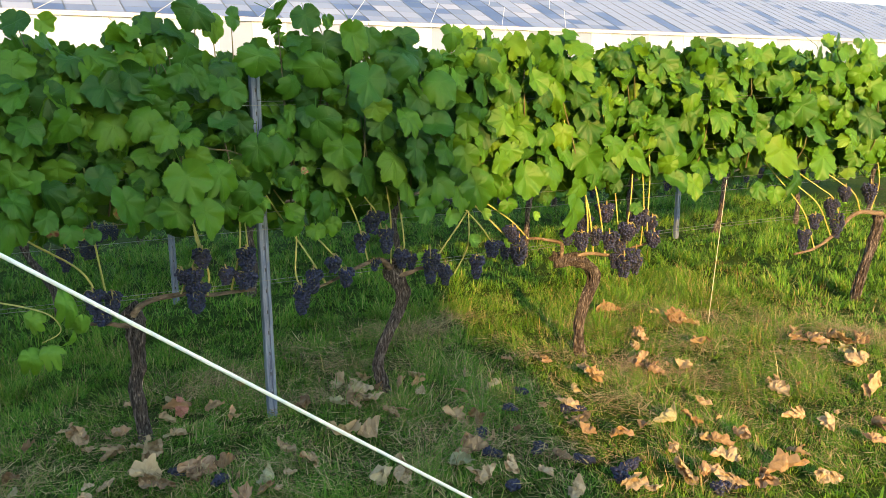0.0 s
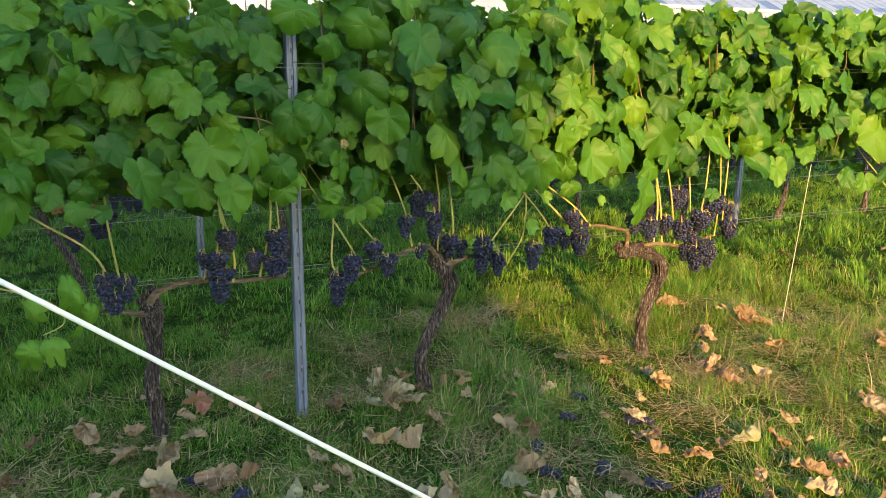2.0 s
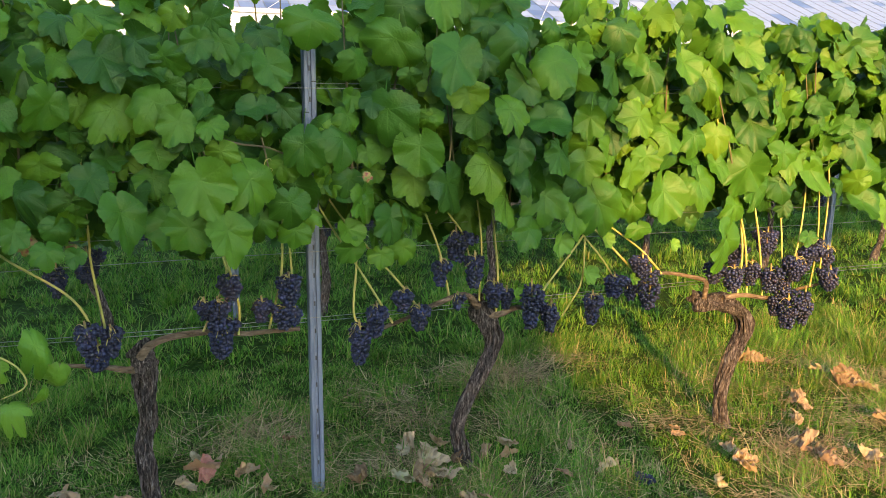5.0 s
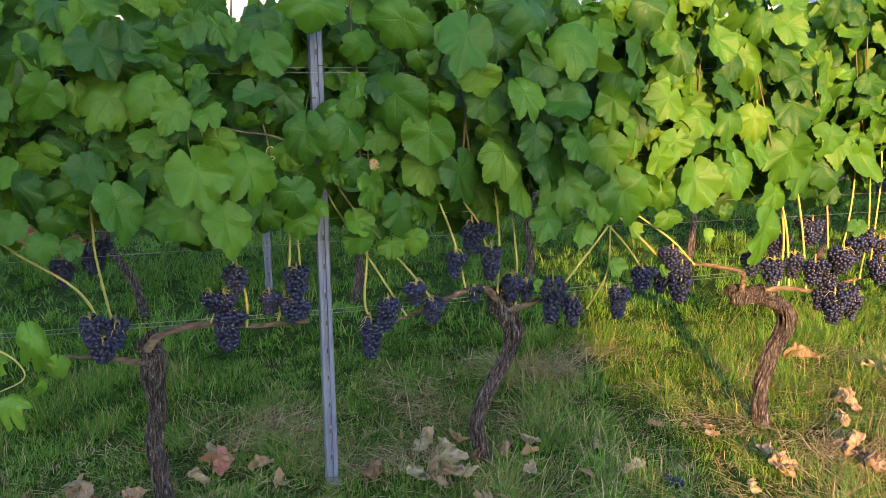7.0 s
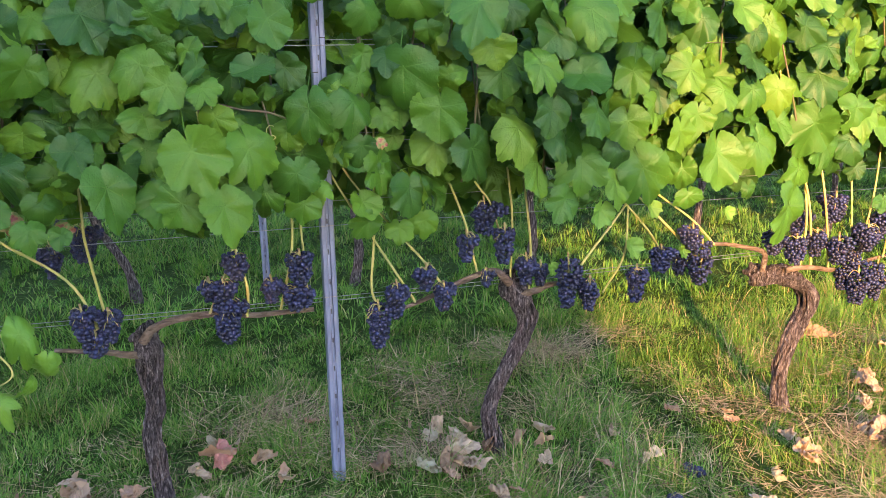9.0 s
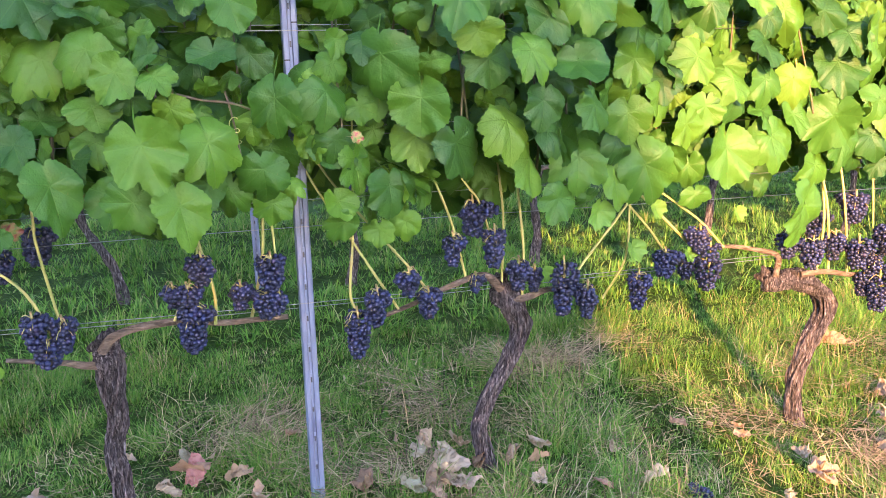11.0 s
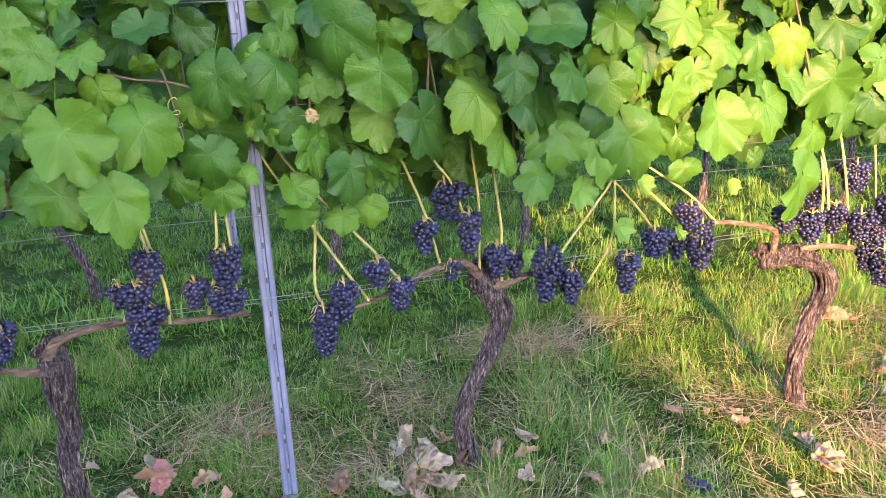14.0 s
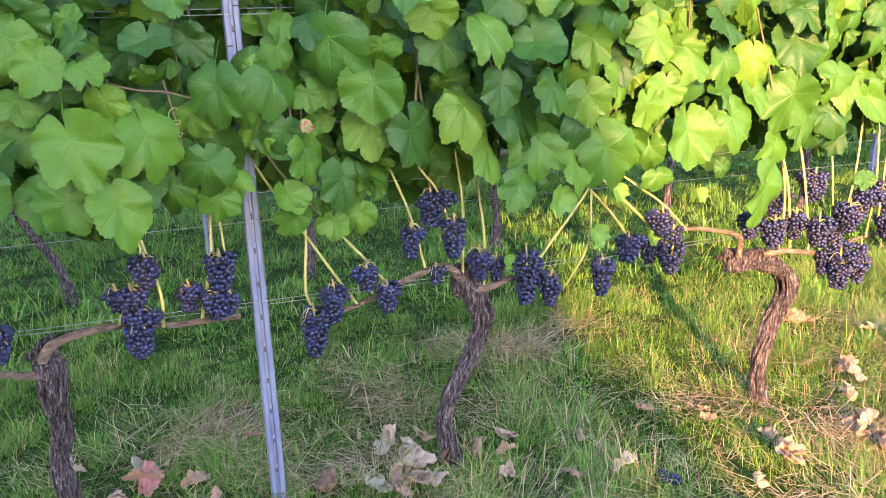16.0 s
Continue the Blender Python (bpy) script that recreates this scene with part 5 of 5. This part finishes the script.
# low shoot with a few leaves reaching out near the first vine
low = thing("low_shoot", (-0.88, -0.36, 0.62), "low trailing vine shoot with a few light green leaves", "shoot")
part("stem", mesh_of("stem", *tube([(-0.45, 0.34, 0.14), (-0.15, 0.10, 0.12), (0.005, 0, 0.086), (0.05, 0, 0.035), (0.046, 0, 0.0), (-0.01, 0, -0.025)], [0.0034, 0.0026, 0.0016], 30, 7), [SHOOT], smooth=True), low)
for x, y, z, w, h, nx, nz, turn in ((0.082, 0.0, 0.115, 0.075, 0.125, 0.35, 0.45, 0.15), (0.124, 0.03, 0.02, 0.075, 0.085, 0.2, -0.1, -0.3), (0.097, 0.0, -0.015, 0.05, 0.055, 2.6, 0.2, 0.1),
                                    (0.012, -0.01, -0.05, 0.085, 0.075, -0.4, 1.6, 0.7), (-0.03, 0.02, 0.06, 0.08, 0.085, -0.3, 0.3, -0.2), (-0.05, 0.0, -0.07, 0.09, 0.09, 0.1, 0.4, 0.3)):
    o = part("leaf", YOUNG_MESHES[1], low)
    o.matrix_local = leaf_matrix((x, y, z), (w, h), (nx, -1, nz), turn)

# ---- litter on the ground ----
rng = np.random.default_rng(77)


def dry_leaf(x, y, s, mesh=None, label="curled tan dry vine leaf lying on the grass"):
    o = part("dry_leaf", mesh or DEAD_MESHES[int(rng.integers(len(DEAD_MESHES)))])
    tilt = Euler((rng.normal(0.12, 0.25), rng.normal(0, 0.25), rng.uniform(0, 6.28)))
    o.matrix_basis = Matrix.LocRotScale((x, y, 0.036), tilt, (s * rng.uniform(1.1, 1.6), s * rng.uniform(1.2, 1.7), s * 1.5))
    return tagged(o, label, "leaf", "fallen leaves")


LITTER = [(-0.04, 0.35, 0.068), (-0.24, 0.11, 0.085), (-0.17, 0.01, 0.059), (-0.46, 0.10, 0.078), (-0.82, 0.09, 0.143), (-0.88, 0.15, 0.060), (-0.99, 0.07, 0.049), (-0.78, -0.10, 0.044), (-0.65, -0.01, 0.097), (-0.69, -0.16, 0.105), (-0.56, -0.21, 0.128), (-0.44, -0.10, 0.088), (-0.60, -0.43, 0.127), (-0.56, -0.49, 0.101), (-0.41, -0.44, 0.109), (-0.45, -0.51, 0.082), (-0.32, -0.48, 0.088), (-0.81, -0.50, 0.062), (0.16, -0.06, 0.116), (0.28, -0.10, 0.096), (0.39, -0.00, 0.126), (0.38, 0.15, 0.076), (0.50, 0.12, 0.088), (0.43, -0.12, 0.107), (0.34, -0.08, 0.102), (0.50, -0.03, 0.079), (0.64, -0.00, 0.076), (0.47, -0.33, 0.093), (0.68, -0.17, 0.057), (0.72, -0.05, 0.070)]
LITTER_B = [(0.85, -0.25, 0.057), (0.20, -0.43, 0.137), (0.29, -0.51, 0.118), (-0.08, -0.45, 0.097), (0.01, -0.59, 0.098), (0.17, -0.85, 0.117), (0.24, -0.85, 0.094), (0.31, -0.80, 0.092), (-0.17, -0.66, 0.089), (-0.21, -0.73, 0.071), (0.69, -0.50, 0.115), (-0.31, -0.76, 0.100), (-1.06, -0.21, 0.078), (-1.03, -0.33, 0.059), (1.84, -0.44, 0.140), (1.88, -0.32, 0.108), (2.01, -0.50, 0.088), (1.51, -0.40, 0.119), (2.16, 0.01, 0.086), (2.00, -0.18, 0.081), (2.57, 0.13, 0.126), (2.62, 0.06, 0.111), (2.39, -0.26, 0.096), (2.28, -0.89, 0.116), (2.18, -0.95, 0.097), (2.04, -1.21, 0.110), (2.10, -1.32, 0.088), (2.25, -1.40, 0.098), (1.75, -0.90, 0.078), (1.53, -0.97, 0.114)]
LITTER_C = [(1.60, -0.99, 0.075), (1.37, -0.94, 0.073), (1.22, -0.97, 0.104), (1.67, -1.21, 0.104), (1.52, -1.22, 0.088), (1.49, -1.17, 0.075), (1.33, -1.17, 0.068), (1.24, -1.34, 0.107), (1.29, -1.39, 0.107), (1.44, -1.34, 0.111), (1.35, -1.44, 0.093), (1.45, -1.52, 0.122), (1.73, -1.41, 0.090), (1.60, -1.50, 0.112), (1.71, -1.59, 0.085), (2.09, -1.51, 0.083), (1.20, -0.62, 0.109), (1.18, -0.77, 0.109), (1.10, -0.88, 0.086), (0.76, -0.56, 0.110), (0.74, -0.73, 0.062), (1.04, -0.26, 0.083), (1.28, 0.04, 0.061), (1.45, -0.10, 0.048), (0.54, -1.00, 0.115), (0.69, -1.00, 0.087), (0.60, -0.80, 0.110), (0.51, -0.89, 0.088), (0.88, -1.02, 0.089), (0.80, -1.28, 0.102)]
LITTER_D = [(1.01, -1.29, 0.097), (0.76, -1.09, 0.056), (2.98, -0.50, 0.130), (3.10, -0.54, 0.130), (3.14, -0.61, 0.122), (2.90, -0.90, 0.136), (3.00, -0.75, 0.111), (2.63, -1.15, 0.109), (3.24, -0.63, 0.104), (2.92, -0.47, 0.084), (2.32, 0.50, 0.142), (2.19, 0.07, 0.093), (2.06, -0.11, 0.070), (1.82, -0.37, 0.077), (2.58, 0.29, 0.093), (1.35, -0.45, 0.074), (1.55, -0.29, 0.081), (1.55, -0.37, 0.079), (1.39, -0.01, 0.036), (1.48, -0.04, 0.052), (0.98, -0.03, 0.060), (0.77, 0.05, 0.080), (0.46, 0.07, 0.103), (0.36, 0.10, 0.074), (-0.39, 0.21, 0.105), (-0.42, 0.29, 0.054)]
for x, y, s in LITTER + LITTER_B + LITTER_C + LITTER_D:
    dry_leaf(x, y, s)
    if rng.random() < 0.35:
        dry_leaf(x + rng.normal(0, 0.08), y + rng.normal(0, 0.07), s * rng.uniform(0.3, 0.65), label="small crumpled brown dry vine leaf in the grass")
red = dry_leaf_shape(37)
dry_leaf(-0.39, 0.20, 0.10, mesh_of("red_leaf", red[0], red[1], [PINK_DEAD], red[2]), "crumpled reddish pink vine leaf on the grass")
for k, (x, y, w) in enumerate([(-0.47, -0.41, 0.095), (-0.35, -0.55, 0.069), (0.73, -0.66, 0.09), (0.68, -0.84, 0.08), (0.61, -1.10, 0.066), (1.10, -1.18, 0.12), (1.02, -1.22, 0.11), (1.23, -0.63, 0.11), (0.86, -0.90, 0.072),
                              (0.98, -0.49, 0.067), (1.33, -1.47, 0.092), (0.97, -1.06, 0.082), (1.12, -0.34, 0.05), (1.27, -1.47, 0.08)]):
    b = grape_bunch("fallen_grape_bunch", None, (x, y, 0.022), 0.07, max(0.075, w * 1.15), 5000 + k, True, 90)
    b.rotation_euler = (0, 0, rng.uniform(0, 6.28))
    tagged(b, "cut-off bunch of dark blue grapes lying in the grass", "grapes", "fallen grape bunches")

# ---- greenhouse beyond the rows ----
house = thing("greenhouse", (-2.6, 37.2, 0), "large greenhouse with white walls and a whitewashed glass roof", "greenhouse")
house.rotation_euler = (0, radians(-0.2), radians(5))
EAVE, X0, X1, PITCH, PW, PH, ROWS = 4.86, -24.0, 95.0, radians(25), 1.3, 0.9, 12
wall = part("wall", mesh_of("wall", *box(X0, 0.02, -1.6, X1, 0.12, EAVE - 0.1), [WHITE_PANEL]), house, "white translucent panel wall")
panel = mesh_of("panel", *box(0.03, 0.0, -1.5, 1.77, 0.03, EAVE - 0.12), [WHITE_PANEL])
for k in range(int((X1 - X0) / 1.8)):
    part("panel", panel, wall).location = (X0 + 1.8 * k, 0, 0)
mull = mesh_of("mullion", *box(-0.025, -0.03, -0.4, 0.025, 0.0, EAVE - 0.1), [ALU_PALE])
for k in range(int((X1 - X0) / 1.8) + 1):
    part("mullion", mull, house).location = (X0 + 1.8 * k, 0, 0)
part("gutter", mesh_of("gutter", *joined([box(X0, -0.14, EAVE - 0.16, X1, 0.14, EAVE - 0.03), box(X0, -0.17, EAVE - 0.04, X1, -0.12, EAVE + 0.04)]), [ALU_PALE]), house, "pale grey gutter")
roof = part("roof", mesh_of("roof", *box(X0, 0.12, -0.10, X1, ROWS * PH + 0.2, -0.07), [PANE_WHITE]), house, "glass roof with thin bars")
roof.matrix_local = Matrix.Translation((0, 0, EAVE)) @ Matrix.Rotation(PITCH, 4, "X")
bar = mesh_of("bar", *box(-0.028, 0.0, -0.02, 0.028, ROWS * PH + 0.1, 0.02), [ALU])
purlin = mesh_of("purlin", *box(X0, -0.015, -0.02, X1, 0.015, 0.008), [ALU_PURLIN])
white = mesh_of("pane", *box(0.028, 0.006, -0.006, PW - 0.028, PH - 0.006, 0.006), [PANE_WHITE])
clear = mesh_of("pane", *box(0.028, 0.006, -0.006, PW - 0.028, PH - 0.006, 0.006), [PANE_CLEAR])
COLS = int((X1 - X0) / PW)
for k in range(COLS):
    part("bar", bar, roof).location = (X0 + k * PW, 0, 0)
for r in range(ROWS + 1):
    part("purlin", purlin, roof).location = (0, 0.1 + r * PH, 0)
glass_rng = np.random.default_rng(31)
far, far_clear = [], []
for k in range(COLS):
    for r in range(ROWS):
        x = X0 + k * PW
        c = (0.75, 0.1, -0.4, 0.0)[k % 4] + 0.35 * math.sin(0.9 * r + 1.7 * k) + glass_rng.normal(0, 0.38) + (0.35 if r == 0 and k % 4 == 0 else 0.0) + 0.3 * math.exp(-((x - 26) / 9) ** 2)
        if x < 38 and r < 8:
            part("pane", clear if c > 0.72 else white, roof).location = (x, 0.1 + r * PH, 0.0)
        elif c < 0.72:
            far.append(box(x + 0.028, 0.106 + r * PH, -0.006, x + PW - 0.028, 0.094 + (r + 1) * PH, 0.006))
        else:
            far_clear.append(box(x + 0.028, 0.106 + r * PH, -0.006, x + PW - 0.028, 0.094 + (r + 1) * PH, 0.006))
brace_mesh = mesh_of("brace", *tube([(0.0, 0.1, -0.012), (2 * PW, 0.1 + 4 * PH, -0.012)], [0.016], 2, 6), [ALU_PALE])
for k in range(0, int(62 / PW), 4):
    for r in (0, 4):
        rod = part("brace", brace_mesh, roof)
        rod.location = (X0 + k * PW + (0.0 if r == 0 else PW), r * PH, 0.026)
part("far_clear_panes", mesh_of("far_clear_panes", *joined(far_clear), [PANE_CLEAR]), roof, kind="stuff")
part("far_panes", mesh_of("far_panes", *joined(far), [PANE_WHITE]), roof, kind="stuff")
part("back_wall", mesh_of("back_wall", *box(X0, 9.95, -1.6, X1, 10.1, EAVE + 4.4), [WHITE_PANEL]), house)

# ---- unseen conifers added behind the camera to shade one end of the row ----
def conifer_mesh(seed, height=9.0, base=2.25, count=9000):
    r = np.random.default_rng(seed)
    u = r.random(count) ** 1.25
    z = 0.15 + u * (height - 0.2)
    rad = base * (1 - (z / height) ** 2.5) * np.sqrt(r.uniform(0.25, 1.06, count)) * (1 + 0.05 * np.sin(9 * z))
    a = r.uniform(0, 6.283, count)
    c = np.stack([rad * np.cos(a), rad * np.sin(a), z], -1)
    s = r.uniform(0.14, 0.26, count)[:, None]
    d = r.normal(0, 1, (count, 3))
    d /= np.linalg.norm(d, axis=1)[:, None]
    e = np.cross(d, r.normal(0, 1, (count, 3)))
    e /= np.linalg.norm(e, axis=1)[:, None]
    v = np.stack([c - d * s, c + e * s * 0.55, c + d * s, c - e * s * 0.55], 1).reshape(-1, 3)
    return v, np.arange(count * 4).reshape(-1, 4)


crown = mesh_of("crown", *conifer_mesh(5), [HEDGE])
stem = mesh_of("trunk", *tube([(0, 0, -0.1), (0.03, 0, 4), (0, 0, 8.5)], [0.2, 0.13, 0.03], 16, 10, 0.06), [BARK], smooth=True)
conifer = thing("conifer", (-4.11, -12.0, 0), "unseen dense dark green evergreen tree with a rounded crown, added to shade the row", "tree", "conifer screen")
part("trunk", stem, conifer)
part("crown", crown, conifer, kind="stuff")
for k, (x, y) in enumerate(((-6.2, -12.2), (-8.4, -11.8), (-10.6, -12.1), (-12.8, -12.0), (-15.0, -12.2), (-17.2, -12.0))):
    copy_thing(conifer, pose(x, y, 0, 0, 0, 60 * k + 40))
